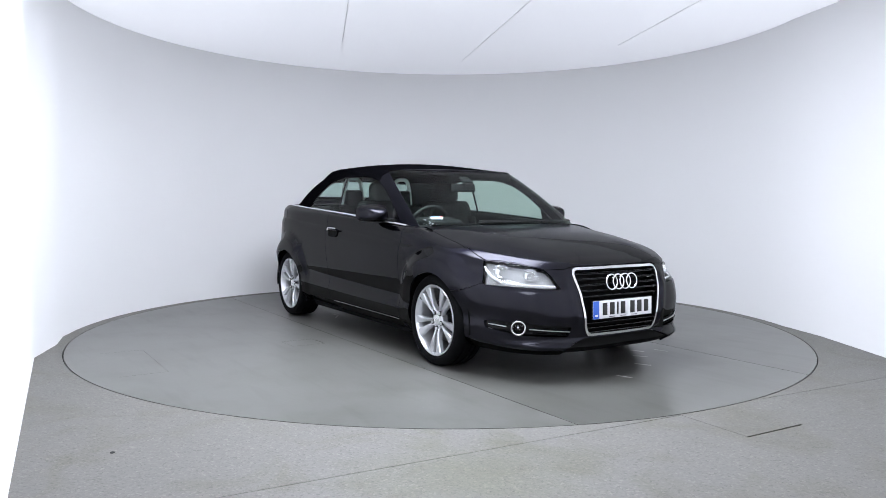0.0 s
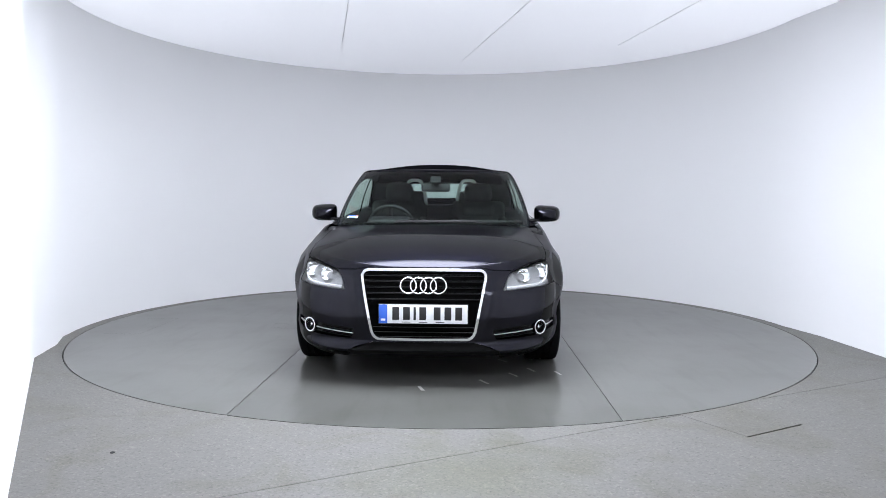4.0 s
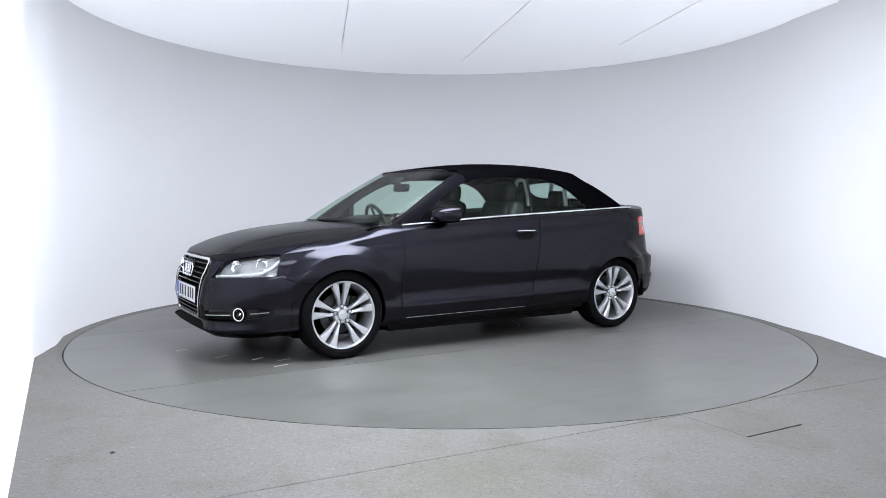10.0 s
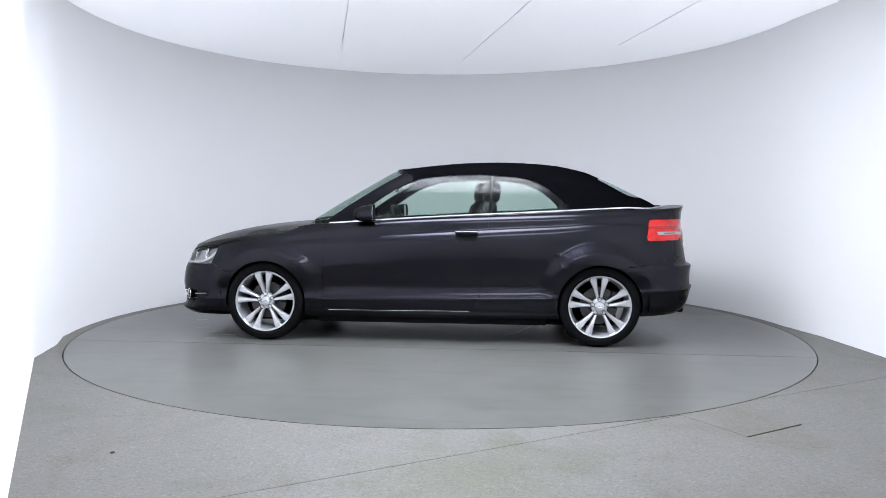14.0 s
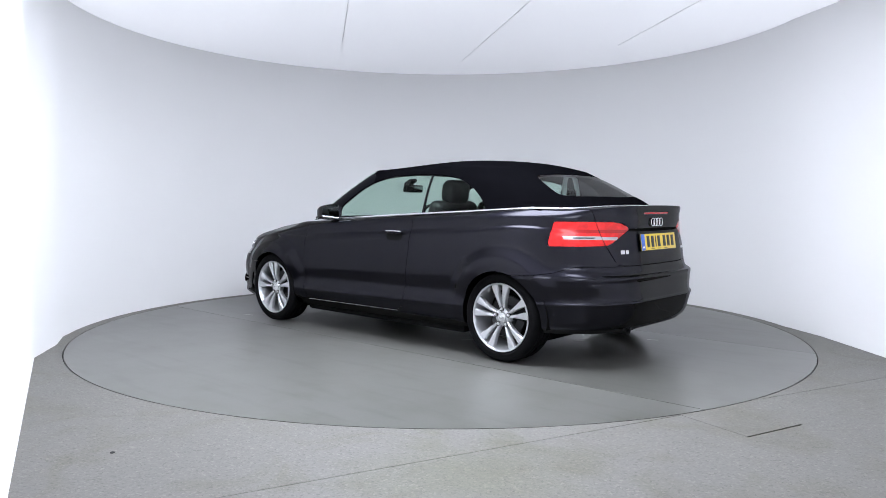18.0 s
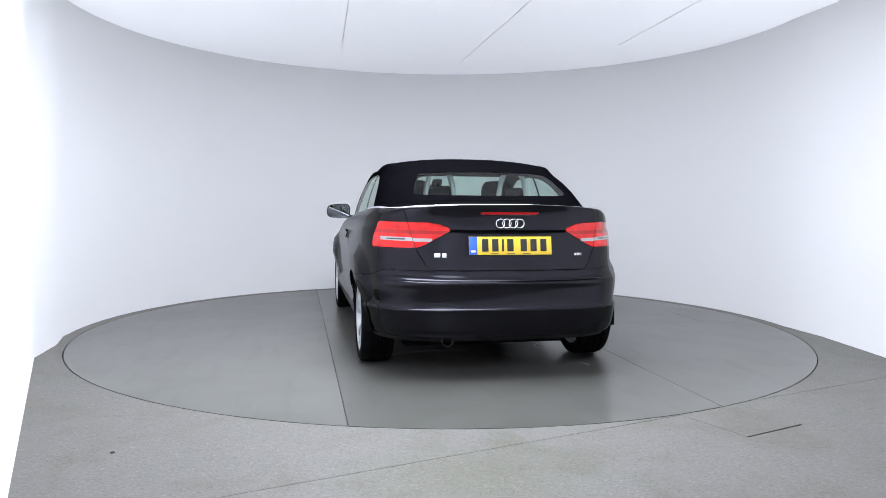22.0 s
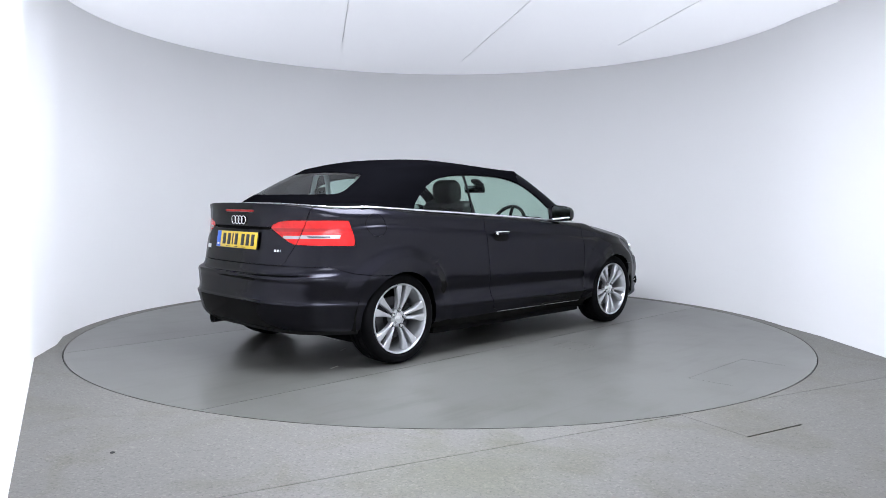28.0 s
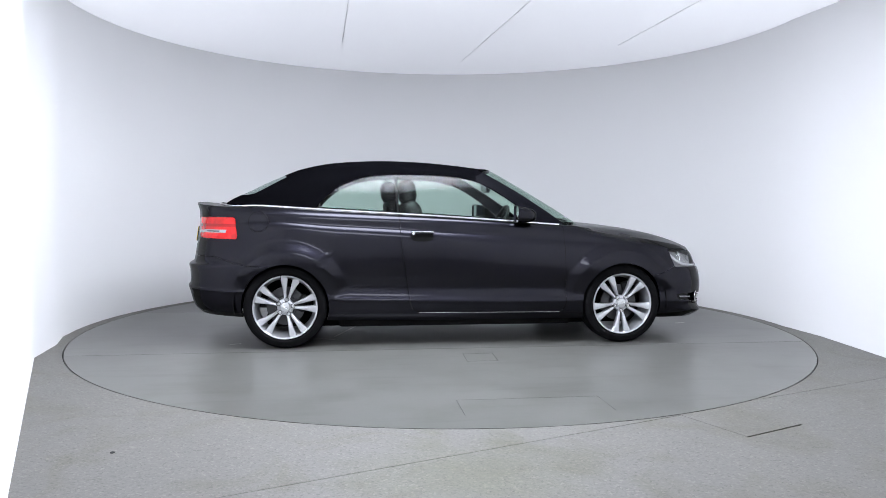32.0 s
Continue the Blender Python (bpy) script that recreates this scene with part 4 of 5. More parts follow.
def make_wheel():
    """A wheel about the local y axis; its outer face looks to +y."""
    w = new("wheel")
    bm = bmesh.new()
    tread = [(0.2285, 0.085), (0.238, 0.098), (0.253, 0.108), (0.276, 0.109), (0.292, 0.102), (0.300, 0.092), (0.304, 0.075), (0.3050, 0.052), (0.298, 0.050), (0.298, 0.042), (0.3053, 0.040),
             (0.306, 0.012), (0.299, 0.010), (0.299, -0.010), (0.306, -0.012), (0.3053, -0.040), (0.298, -0.042), (0.298, -0.050), (0.3050, -0.052), (0.304, -0.075), (0.297, -0.095),
             (0.276, -0.109), (0.240, -0.104), (0.2285, -0.085)]
    lathe(bm, tread, 72, None, True)
    part("tyre", bm, M_RUBBER, w, "black rubber low-profile tyre", 30)
    bm = bmesh.new()
    lathe(bm, [(0.234, 0.094), (0.2365, 0.100), (0.2335, 0.1035), (0.2255, 0.1015), (0.2205, 0.092), (0.216, 0.07), (0.204, 0.03), (0.200, -0.06), (0.220, -0.09), (0.231, -0.095), (0.231, -0.09)], 72)
    part("rim", bm, M_ALLOY, w, "silver painted alloy rim", 40)
    # ten spokes in five pairs
    prof = [(0.040, 0.0105, 0.066), (0.070, 0.0100, 0.076), (0.105, 0.0115, 0.086), (0.150, 0.0165, 0.093), (0.195, 0.0235, 0.097), (0.2245, 0.0275, 0.0985)]
    for k in range(5):
        for sgn in (1, -1):
            bm = bmesh.new()
            rings = []
            for r, hw, y in prof:
                t = (r - 0.04) / 0.178
                mid = sgn * (0.0090 + 0.0365 * t ** 1.15)
                ring = []
                for dx, dy in ((-hw, -0.034), (-hw, -0.010), (-hw * 0.80, -0.003), (sgn * hw * 0.30, 0.0035 - 0.006 * t), (hw * 0.80, -0.003), (hw, -0.010), (hw, -0.034)):
                    q = Vector((mid + dx, y + dy, r if abs(mid + dx) < 1e-9 else math.sqrt(max(r * r - (mid + dx) ** 2, 1e-6))))
                    ring.append(bm.verts.new(Matrix.Rotation(radians(72 * k), 4, "Y") @ q))
                rings.append(ring)
            for a, b in zip(rings, rings[1:]):
                for i in range(6):
                    bm.faces.new((a[i], a[i + 1], b[i + 1], b[i]))
            bm.faces.new(rings[0])
            bm.faces.new(rings[-1])
            part("spoke", bm, M_ALLOY, w, angle=28)
    bm = bmesh.new()
    r = lathe(bm, [(0.062, 0.03), (0.062, 0.058), (0.059, 0.066), (0.052, 0.0705), (0.037, 0.0715), (0.035, 0.068)], 40)
    part("hub", bm, M_ALLOY, w)
    bm = bmesh.new()
    r = lathe(bm, [(0.0345, 0.06), (0.0345, 0.073), (0.031, 0.0785), (0.012, 0.0805)], 32)
    cap(bm, r[-1])
    part("centre_cap", bm, M_SATIN, w, "grey centre cap")
    bm = bmesh.new()
    for q in range(4):
        ring_pts = [(-0.0125 + 0.0083 * q + 0.0058 * math.cos(a), 0.081, 0.0058 * math.sin(a)) for a in np.linspace(0, 2 * math.pi, 17)[:-1]]
        sweep(bm, ring_pts, 0.0016, 0.0016, (0, 1, 0), True, 6)
    part("cap_emblem", bm, M_CHROME, w)
    for k in range(5):
        a = radians(90 + 72 * k)
        bm = bmesh.new()
        m = Matrix.Translation((0.056 * math.cos(a), 0, 0.056 * math.sin(a)))
        r = lathe(bm, [(0.0165, 0.06), (0.0165, 0.0775), (0.0145, 0.0785), (0.0135, 0.072), (0.0125, 0.072)], 20, m)
        part("bolt_seat", bm, M_DARKMETAL, w, angle=40)
        bm = bmesh.new()
        r = lathe(bm, [(0.0105, 0.068), (0.0105, 0.082), (0.0090, 0.0845), (0.005, 0.0845)], 6, m)
        cap(bm, r[-1])
        part("wheel_bolt", bm, M_SATIN, w, angle=20)
    bm = bmesh.new()
    r = lathe(bm, [(0.05, 0.03), (0.075, 0.035), (0.08, 0.010), (0.142, 0.010), (0.142, -0.012), (0.08, -0.012)], 48)
    part("brake_disc", bm, M_DARKMETAL, w, "dull steel brake disc")
    bm = bmesh.new()
    box(bm, (0.08, 0.055, 0.13), pose(-0.118, 0.0, 0.04, 0, -18, 0), 0.015)
    part("brake_caliper", bm, M_BLACKPL, w)
    bm = bmesh.new()
    m = Matrix.Translation((0.07, 0.088, 0.196)) @ Matrix.Rotation(radians(65), 4, "X")
    r = lathe(bm, [(0.004, 0.0), (0.004, 0.03), (0.003, 0.032)], 10, m)
    cap(bm, r[-1])
    part("valve", bm, M_BLACKPL, w)
    return w


WHEEL = make_wheel()
WHEEL.parent = CAR
SPIN = {(1, 1): 4, (-1, 1): 2, (1, -1): 36, (-1, -1): -10}
first = True
for (sx, sy), deg in SPIN.items():
    track = 0.767 if sx > 0 else 0.757
    m = pose(sx * WHEEL_X, sy * track, 0.3055, 0, 0, 0 if sy > 0 else 180) @ pose(0, 0, 0, 0, deg, 0)
    if first:
        WHEEL.matrix_basis = m
        first = False
    else:
        copy_thing(WHEEL, m)

# ---------------- details on the body ----------------


def at_surface(keep, a, b, axes):
    """Point and outward normal of the left body side nearest to two of its coordinates."""
    V = SL.V
    ok = np.nonzero(keep(V))[0]
    d = np.hypot(V[ok, axes[0]] - a, V[ok, axes[1]] - b)
    i = ok[np.argsort(d)[:4]]
    w = 1 / (np.sort(d)[:4] + 1e-4)
    w = w[:, None] / w.sum()
    p, n = (V[i] * w).sum(0), (SL.N[i] * w).sum(0)
    return p, n / np.linalg.norm(n)


def on_front(y, z, lift=0.0):
    p, n = at_surface(lambda V: V[:, 0] > 1.5, abs(y), z, (1, 2))
    p = p + n * lift
    p[1], p[2] = abs(y) + n[1] * lift, z + n[2] * lift
    s = 1 if y >= 0 else -1
    return Vector((p[0], s * p[1], p[2])), Vector((n[0], s * n[1], n[2]))


def on_rear(y, z, lift=0.0):
    p, n = at_surface(lambda V: (V[:, 0] < -1.6) & (V[:, 2] < 1.06), abs(y), z, (1, 2))
    p = p + n * lift
    p[1], p[2] = abs(y) + n[1] * lift, z + n[2] * lift
    s = 1 if y >= 0 else -1
    return Vector((p[0], s * p[1], p[2])), Vector((n[0], s * n[1], n[2]))


def on_side(x, z, lift=0.0):
    p, n = at_surface(lambda V: V[:, 1] > 0.7, x, z, (0, 2))
    p = p + n * lift
    return Vector((x + n[0] * lift, p[1], z + n[2] * lift)), Vector(n)


def frame_at(p, n, up=(0, 0, 1)):
    """A pose whose local y looks along n and whose local z is near up."""
    n = Vector(n).normalized()
    x = n.cross(Vector(up)).normalized()
    z = x.cross(n)
    m = Matrix((x, n, z)).transposed().to_4x4()
    m.translation = p
    return m


def ring(bm, m, r, w, h, seg=40):
    sweep(bm, [m @ Vector((r * math.cos(2 * math.pi * i / seg), 0, r * math.sin(2 * math.pi * i / seg))) for i in range(seg)], h, w, m.to_3x3() @ Vector((0, 1, 0)), True, 8)


def rings_emblem(p, n, dia, pitch, thick, label):
    e = None
    for k in range(4):
        bm = bmesh.new()
        m = frame_at(p, n)
        ring(bm, m @ Matrix.Translation(((k - 1.5) * pitch, 0.001 * (k % 2), 0)), dia / 2 - thick / 2, thick, thick * 0.8)
        o = part("emblem_ring", bm, M_CHROME, CAR, label, 60)


# grille
bm = bmesh.new()
gy = [-0.36, -0.2, 0, 0.2, 0.36]
back = [(on_front(y, 0.69, -0.05)[0].x, y) for y in gy]
for (xa, ya), (xb, yb) in zip(back, back[1:]):
    bm.faces.new([bm.verts.new(q) for q in ((xa, ya, 0.25), (xb, yb, 0.25), (xb - 0.02, yb, 0.71), (xa - 0.02, ya, 0.71))])
part("grille_backing", bm, M_LINER, CAR)


def grille_half(z):
    return float(np.interp(z, [0.27, 0.30, 0.325, 0.63, 0.66, 0.69], [0.255, 0.285, 0.297, 0.355, 0.357, 0.33]))


for z in (0.657, 0.622, 0.587, 0.552, 0.517, 0.350, 0.320, 0.291):
    bm = bmesh.new()
    h = grille_half(z) - 0.004
    pts = [on_front(y, z, -0.016)[0] for y in np.linspace(-h, h, 17)]
    sweep(bm, pts, 0.022, 0.011, (0, 0, 1), False, 8)
    part("grille_bar", bm, M_PIANO, CAR, "gloss black grille bar")
    bm = bmesh.new()
    pts = [on_front(y, z + 0.0035, -0.0042)[0] for y in np.linspace(-h, h, 17)]
    sweep(bm, pts, 0.0012, 0.0016, (0, 0, 1), False, 6)
    part("grille_edge", bm, M_DARKMETAL, CAR)
p, n = on_front(0, 0.594, 0.010)
rings_emblem(p, Vector((1, 0, 0.12)), 0.106, 0.0587, 0.0130, "bright chrome emblem ring")


def number_plate(p, n, front):
    m = frame_at(p, n)
    pl = part("number_plate", box(bmesh.new(), (0.520, 0.004, 0.111), m, 0.0015), M_PLATEW if front else M_PLATEY, CAR, ("white" if front else "yellow") + " number plate with a blue end band")
    part("plate_holder", box(bmesh.new(), (0.528, 0.006, 0.118), m @ Matrix.Translation((0, -0.0055, 0)), 0.002), M_BLACKPL, CAR)
    s = 1
    part("blue_band", box(bmesh.new(), (0.050, 0.0016, 0.109), m @ Matrix.Translation((s * 0.2345, 0.0026, 0)), 0.0004), M_PLATEB, pl)
    part("band_mark", box(bmesh.new(), (0.026, 0.001, 0.012), m @ Matrix.Translation((s * 0.2345, 0.0040, -0.034)), 0.0002), M_STICKW, pl)
    for i, x in enumerate((-0.160, -0.097, -0.049, -0.002, 0.082, 0.145, 0.208)):
        w = 0.014 if i == 2 else 0.040
        part("character_bar", box(bmesh.new(), (w, 0.0012, 0.076), m @ Matrix.Translation((-x, 0.0026, 0.003)), 0.0003), M_INK, pl)
    for x in (-0.10, 0.0, 0.10):
        part("maker_bar", box(bmesh.new(), (0.05, 0.001, 0.0035), m @ Matrix.Translation((x, 0.0026, -0.0475)), 0.0002), M_INK, pl)


p, n = on_front(0, 0.432, 0.004)
number_plate(Vector((p.x, 0, 0.432)), (1, 0, 0.03), True)
p, n = on_rear(0, 0.822, 0.012)
number_plate(Vector((p.x, 0, 0.824)), Vector((n.x, 0, n.z)), False)
p, n = on_rear(0, 0.958, 0.006)
rings_emblem(p, n, 0.062, 0.0410, 0.0082, "small chrome emblem ring")
for y, w in ((0.447, 0.036), (0.406, 0.026)):
    p, n = on_rear(y, 0.765, 0.002)
    part("badge", box(bmesh.new(), (w, 0.004, 0.026), frame_at(p, n), 0.001), M_SATIN, CAR, "chrome badge bar")
for y, w in ((-0.428, 0.016), (-0.450, 0.017), (-0.469, 0.006)):
    p, n = on_rear(y, 0.768, 0.002)
    part("badge", box(bmesh.new(), (w, 0.003, 0.016), frame_at(p, n), 0.001), M_SATIN, CAR, "small chrome badge bar")

x0, y0 = plan_curve(0.985, -1.835, 0.783, 0.783, 3.4, 3.8, 0.80, -0.95)
BELT = [(float(x), float(y), float((belt_point(x)[1] + 0.004) * (1 - ramp(-1.45, -1.75, x)) + (deck_z(x, y) + 0.006) * ramp(-1.45, -1.75, x))) for x, y in zip(x0, y0) if x <= 0.80]
for s in (1, -1):
    # head lamps: housing, two reflectors with bulbs, light strip
    sh = SL if s > 0 else SR
    lamp = panel("lamp_housing", sh, "headlamp", M_LAMPWHITE, CAR, "grey headlamp inner housing", -0.034, -0.031, s < 0)
    for y, z, r in ((0.606, 0.652, 0.038), (0.724, 0.668, 0.042)):
        p, n = on_front(s * y, z, -0.012)
        m = frame_at(p, (Vector((1, s * 0.22, 0.05)) + n).normalized())
        bm = bmesh.new()
        bowl = []
        for sc, dep in ((1.0, 0.0), (0.93, -0.008), (0.80, -0.017), (0.55, -0.024), (0.25, -0.027)):
            bowl.append([bm.verts.new(m @ Vector((1.12 * r * sc * math.copysign(abs(math.cos(u)) ** 0.7, math.cos(u)), dep, r * sc * math.copysign(abs(math.sin(u)) ** 0.7, math.sin(u)))))
                         for u in np.linspace(0, 2 * math.pi, 33)[:-1]])
        for ra, rb in zip(bowl, bowl[1:]):
            for i in range(32):
                bm.faces.new((ra[i], ra[(i + 1) % 32], rb[(i + 1) % 32], rb[i]))
        bm.faces.new(bowl[-1])
        part("reflector", bm, M_REFLECTOR, lamp, "bright bowl reflector", 25)
    bm = bmesh.new()
    sweep(bm, [on_front(s * y, z, -0.012)[0] for y, z in ((0.492, 0.584), (0.55, 0.588), (0.61, 0.592), (0.66, 0.595), (0.71, 0.600), (0.745, 0.612), (0.765, 0.640), (0.772, 0.690))], 0.014, 0.019, (0, 0, 1))
    part("light_strip", bm, M_STRIP, lamp, "white daytime running strip")
    # dark slot in the clear strip of the tail lamp
    bm = bmesh.new()
    sweep(bm, [on_rear(s * y, 0.8605, 0.0)[0] for y in np.linspace(0.625, 0.728, 8)], 0.004, 0.009, (0, 0, 1))
    part("lamp_slot", bm, M_DARKMETAL, CAR, "dark slot in the clear strip")
    # fog lamps and bright strips
    p, n = on_front(s * 0.698, 0.336, 0.004)
    m = frame_at(p, Vector((1, s * 0.72, 0)))
    bm = bmesh.new()
    ring(bm, m @ Matrix.Translation((0, 0.0, 0)), 0.0405, 0.0042, 0.009)
    fog = part("fog_lamp", bm, M_CHROME, CAR, "round fog lamp with a chrome ring")
    bm = bmesh.new()
    rr = lathe(bm, [(0.037, -0.002), (0.030, 0.002), (0.015, 0.0045), (0.004, 0.005)], 28, m)
    cap(bm, rr[-1])
    part("fog_lens", bm, M_LENS, fog).visible_shadow = False
    bm = bmesh.new()
    rr = lathe(bm, [(0.038, -0.002), (0.034, -0.02), (0.02, -0.035), (0.006, -0.04)], 28, m)
    cap(bm, rr[-1])
    part("fog_bowl", bm, M_PIANO, fog)
    bm = bmesh.new()
    rr = lathe(bm, [(0.010, -0.035), (0.010, -0.012), (0.005, -0.008)], 14, m)
    cap(bm, rr[-1])
    part("fog_bulb", bm, M_CHROME, fog)
    for ya, za, yb, zb in ((0.415, 0.309, 0.652, 0.331), (0.745, 0.342, 0.795, 0.350)):
        bm = bmesh.new()
        sweep(bm, [on_front(s * (ya + (yb - ya) * k / 8), za + (zb - za) * k / 8, -0.004)[0] for k in range(9)], 0.010, 0.0058)
        part("fog_trim", bm, M_SATIN, CAR, "slim chrome strip")
    for dz in (0.014, -0.024):
        bm = bmesh.new()
        sweep(bm, [on_front(s * (0.43 + 0.2 * k / 8), 0.309 + dz + 0.018 * k / 8, -0.010)[0] for k in range(9)], 0.008, 0.005)
        part("fog_bar", bm, M_LINER, CAR)
    # belt strips
    bm = bmesh.new()
    sweep(bm, [(x, s * y, z) for x, y, z in BELT if x > -1.60], 0.016, 0.013, (0, 0, 1))
    part("belt_trim", bm, M_CHROME, CAR, "bright aluminium waist strip")
    # door handle
    p, n = on_side(-0.283, 0.832)
    m = frame_at(Vector((p.x, s * p.y, p.z)), Vector((n.x, s * n.y, n.z)))
    bm = bmesh.new()
    cupv = []
    for i in range(24):
        a = 2 * math.pi * i / 24
        c, q = math.cos(a), math.sin(a)
        cupv.append(bm.verts.new(m @ Vector((0.086 * math.copysign(abs(c) ** 0.6, c), 0.006, -0.008 + 0.036 * math.copysign(abs(q) ** 0.75, q)))))
    inner = [bm.verts.new(m @ (m.inverted() @ v.co * 0.9 + Vector((0, 0.0006, 0)))) for v in cupv]
    for i in range(24):
        bm.faces.new((cupv[i], cupv[(i + 1) % 24], inner[(i + 1) % 24], inner[i]))
    bm.faces.new(inner)
    hd = part("door_handle", bm, M_LINER, CAR, "dark pull handle with a bright top strip")
    bm = bmesh.new()
    sweep(bm, [m @ Vector((x, 0.014 + 0.010 * (1 - (x / 0.09) ** 2), 0.016)) for x in np.linspace(-0.084, 0.084, 11)], 0.020, 0.014, (0, 0, 1))
    part("grip", bm, M_PAINT, hd)
    bm = bmesh.new()
    sweep(bm, [m @ Vector((x, 0.023 + 0.010 * (1 - (x / 0.09) ** 2), 0.0245)) for x in np.linspace(-0.082, 0.082, 11)], 0.012, 0.009, (0, 0, 1))
    part("grip_strip", bm, M_CHROME, hd)
    if s < 0:
        bm = bmesh.new()
        rr = lathe(bm, [(0.010, 0.0), (0.010, 0.03), (0.008, 0.032)], 16, m @ Matrix.Translation((0.066, 0, 0.010)))
        cap(bm, rr[-1])
        part("key_lock", bm, M_CHROME, hd)
    # door mirror
    bm = bmesh.new()
    prof = []
    for u in range(13):
        t = u / 12
        # sections from the mirror's flat rear face forwards to its rounded nose
        k = math.sqrt(max(0.0, 1 - t ** 2.4))
        cx = 0.425 + 0.165 * t
        row = []
        for i in range(28):
            a = 2 * math.pi * i / 28
            c, q = math.cos(a), math.sin(a)
            yy = 0.902 - 0.030 * t + (0.102 * k + 0.002) * math.copysign(abs(c) ** 0.5, c)
            zz = 0.998 - 0.012 * t + (0.064 * k + 0.001) * math.copysign(abs(q) ** 0.58, q) * (1.0 if q > 0 else 0.98)
            zz -= 0.007 * (yy - 0.905) / 0.1 * (1 if q > 0 else -0.6)
            row.append(bm.verts.new((cx + 0.05 * (0.905 - yy) * (1 - t), s * yy, zz)))
        prof.append(row)
    for a, b in zip(prof, prof[1:]):
        for i in range(28):
            bm.faces.new((a[i], a[(i + 1) % 28], b[(i + 1) % 28], b[i]))
    bm.faces.new(prof[-1])
    inn = [bm.verts.new(Vector(v.co).lerp(Vector((0.430, s * 0.900, 0.998)), 0.07) + Vector((0.010, 0, 0))) for v in prof[0]]
    for i in range(28):
        bm.faces.new((prof[0][i], prof[0][(i + 1) % 28], inn[(i + 1) % 28], inn[i]))
    cs = [v.co.copy() for v in inn]
    mir = part("door_mirror", bm, M_PAINT, CAR, "dark painted door mirror housing", 40)
    bm = bmesh.new()
    bm.faces.new([bm.verts.new(c) for c in cs])
    part("mirror_glass", bm, M_MIRROR, mir, "silver mirror glass")
    bm = bmesh.new()
    sweep(bm, [(0.545, s * 0.735, 0.945), (0.54, s * 0.775, 0.948), (0.525, s * 0.82, 0.952), (0.515, s * 0.87, 0.960)], 0.075, 0.028, (0, 0, 1))
    part("mirror_arm", bm, M_PIANO, mir)
    # wheel-arch gap filler behind sill and lower bright line on the sill
    bm = bmesh.new()
    sweep(bm, [on_side(x, 0.252 - 0.008 * (x - 0.1), 0.001)[0] * 1 if s > 0 else Vector((on_side(x, 0.252 - 0.008 * (x - 0.1), 0.001)[0].x, -on_side(x, 0.252 - 0.008 * (x - 0.1), 0.001)[0].y, on_side(x, 0.252 - 0.008 * (x - 0.1), 0.001)[0].z))
               for x in np.linspace(0.79, -0.30, 20)], 0.0026, 0.0026)
    part("sill_strip", bm, M_SATIN, CAR)

# waist strip round the back of the cloth top
bm = bmesh.new()
pts = [p for p in BELT if p[0] < -1.585]
pts = pts + [(x, -y, z) for x, y, z in pts[-2::-1]]
sweep(bm, pts, 0.009, 0.009, (0, 0, 1))
part("belt_trim", bm, M_CHROME, CAR, "bright strip round the base of the cloth top")

# wipers, washer, exhaust
for ya, yb, xa in ((-0.28, 0.34, 1.0), (0.30, 0.66, 0.955)):
    bm = bmesh.new()
    sweep(bm, [(1.015 - 0.08 * (ya + (yb - ya) * k / 6) ** 2 * 2.0 - 0.02 * (k / 6), ya + (yb - ya) * k / 6, 0.937 + 0.004 * k / 6) for k in range(7)], 0.018, 0.012)
    wp = part("wiper", bm, M_BLACKPL, CAR, "black flat wiper arm and blade")
    bm = bmesh.new()
    sweep(bm, [(0.985 - 0.16 * (ya + (yb - ya) * k / 6 - 0.02) ** 2, ya + (yb - ya) * k / 6, 0.945) for k in range(7)], 0.010, 0.016)
    part("blade", bm, M_BLACKPL, wp)
bm = bmesh.new()
m = pose(-1.858, 0.383, 0.246, 0, 0, 90)
rr = lathe(bm, [(0.034, -0.25), (0.034, 0.135), (0.0365, 0.137), (0.0365, 0.140), (0.031, 0.140), (0.030, 0.02), (0.01, 0.02)], 28, m)
part("exhaust_pipe", bm, M_BLACKPL, CAR, "single dark exhaust tail pipe")

# ---------------- cabin ----------------


def cushion(bm, size, m, bev=0.05):
    box(bm, size, m, bev, 4)


def seat(y, dx):
    st = tagged(new("front_seat"), "black leather front seat")
    st.parent = CAR
    st.location = (dx, y, 0)
    bm = bmesh.new()
    cushion(bm, (0.52, 0.50, 0.15), pose(-0.02, 0, 0.46, 0, -8, 0), 0.05)
    part("seat_cushion", bm, M_LEATHER, st)
    bm = bmesh.new()
    cushion(bm, (0.13, 0.50, 0.62), pose(-0.36, 0, 0.80, 0, -20, 0), 0.055)
    cushion(bm, (0.15, 0.34, 0.16), pose(-0.424, 0, 0.995, 0, -18, 0), 0.06)
    part("backrest", bm, M_LEATHER, st)
    for q in (1, -1):
        bm = bmesh.new()
        cushion(bm, (0.14, 0.08, 0.40), pose(-0.31, q * 0.22, 0.76, 0, -20, 0), 0.035)
        part("side_bolster", bm, M_LEATHER, st)
        bm = bmesh.new()
        sweep(bm, [(-0.452, q * 0.055, 1.04), (-0.462, q * 0.055, 1.13)], 0.011, 0.011, (1, 0, 0))
        part("headrest_post", bm, M_CHROME, st)
    bm = bmesh.new()
    cushion(bm, (0.145, 0.255, 0.195), pose(-0.466, 0, 1.165, 0, -8, 0), 0.068)
    part("headrest", bm, M_LEATHER, st)


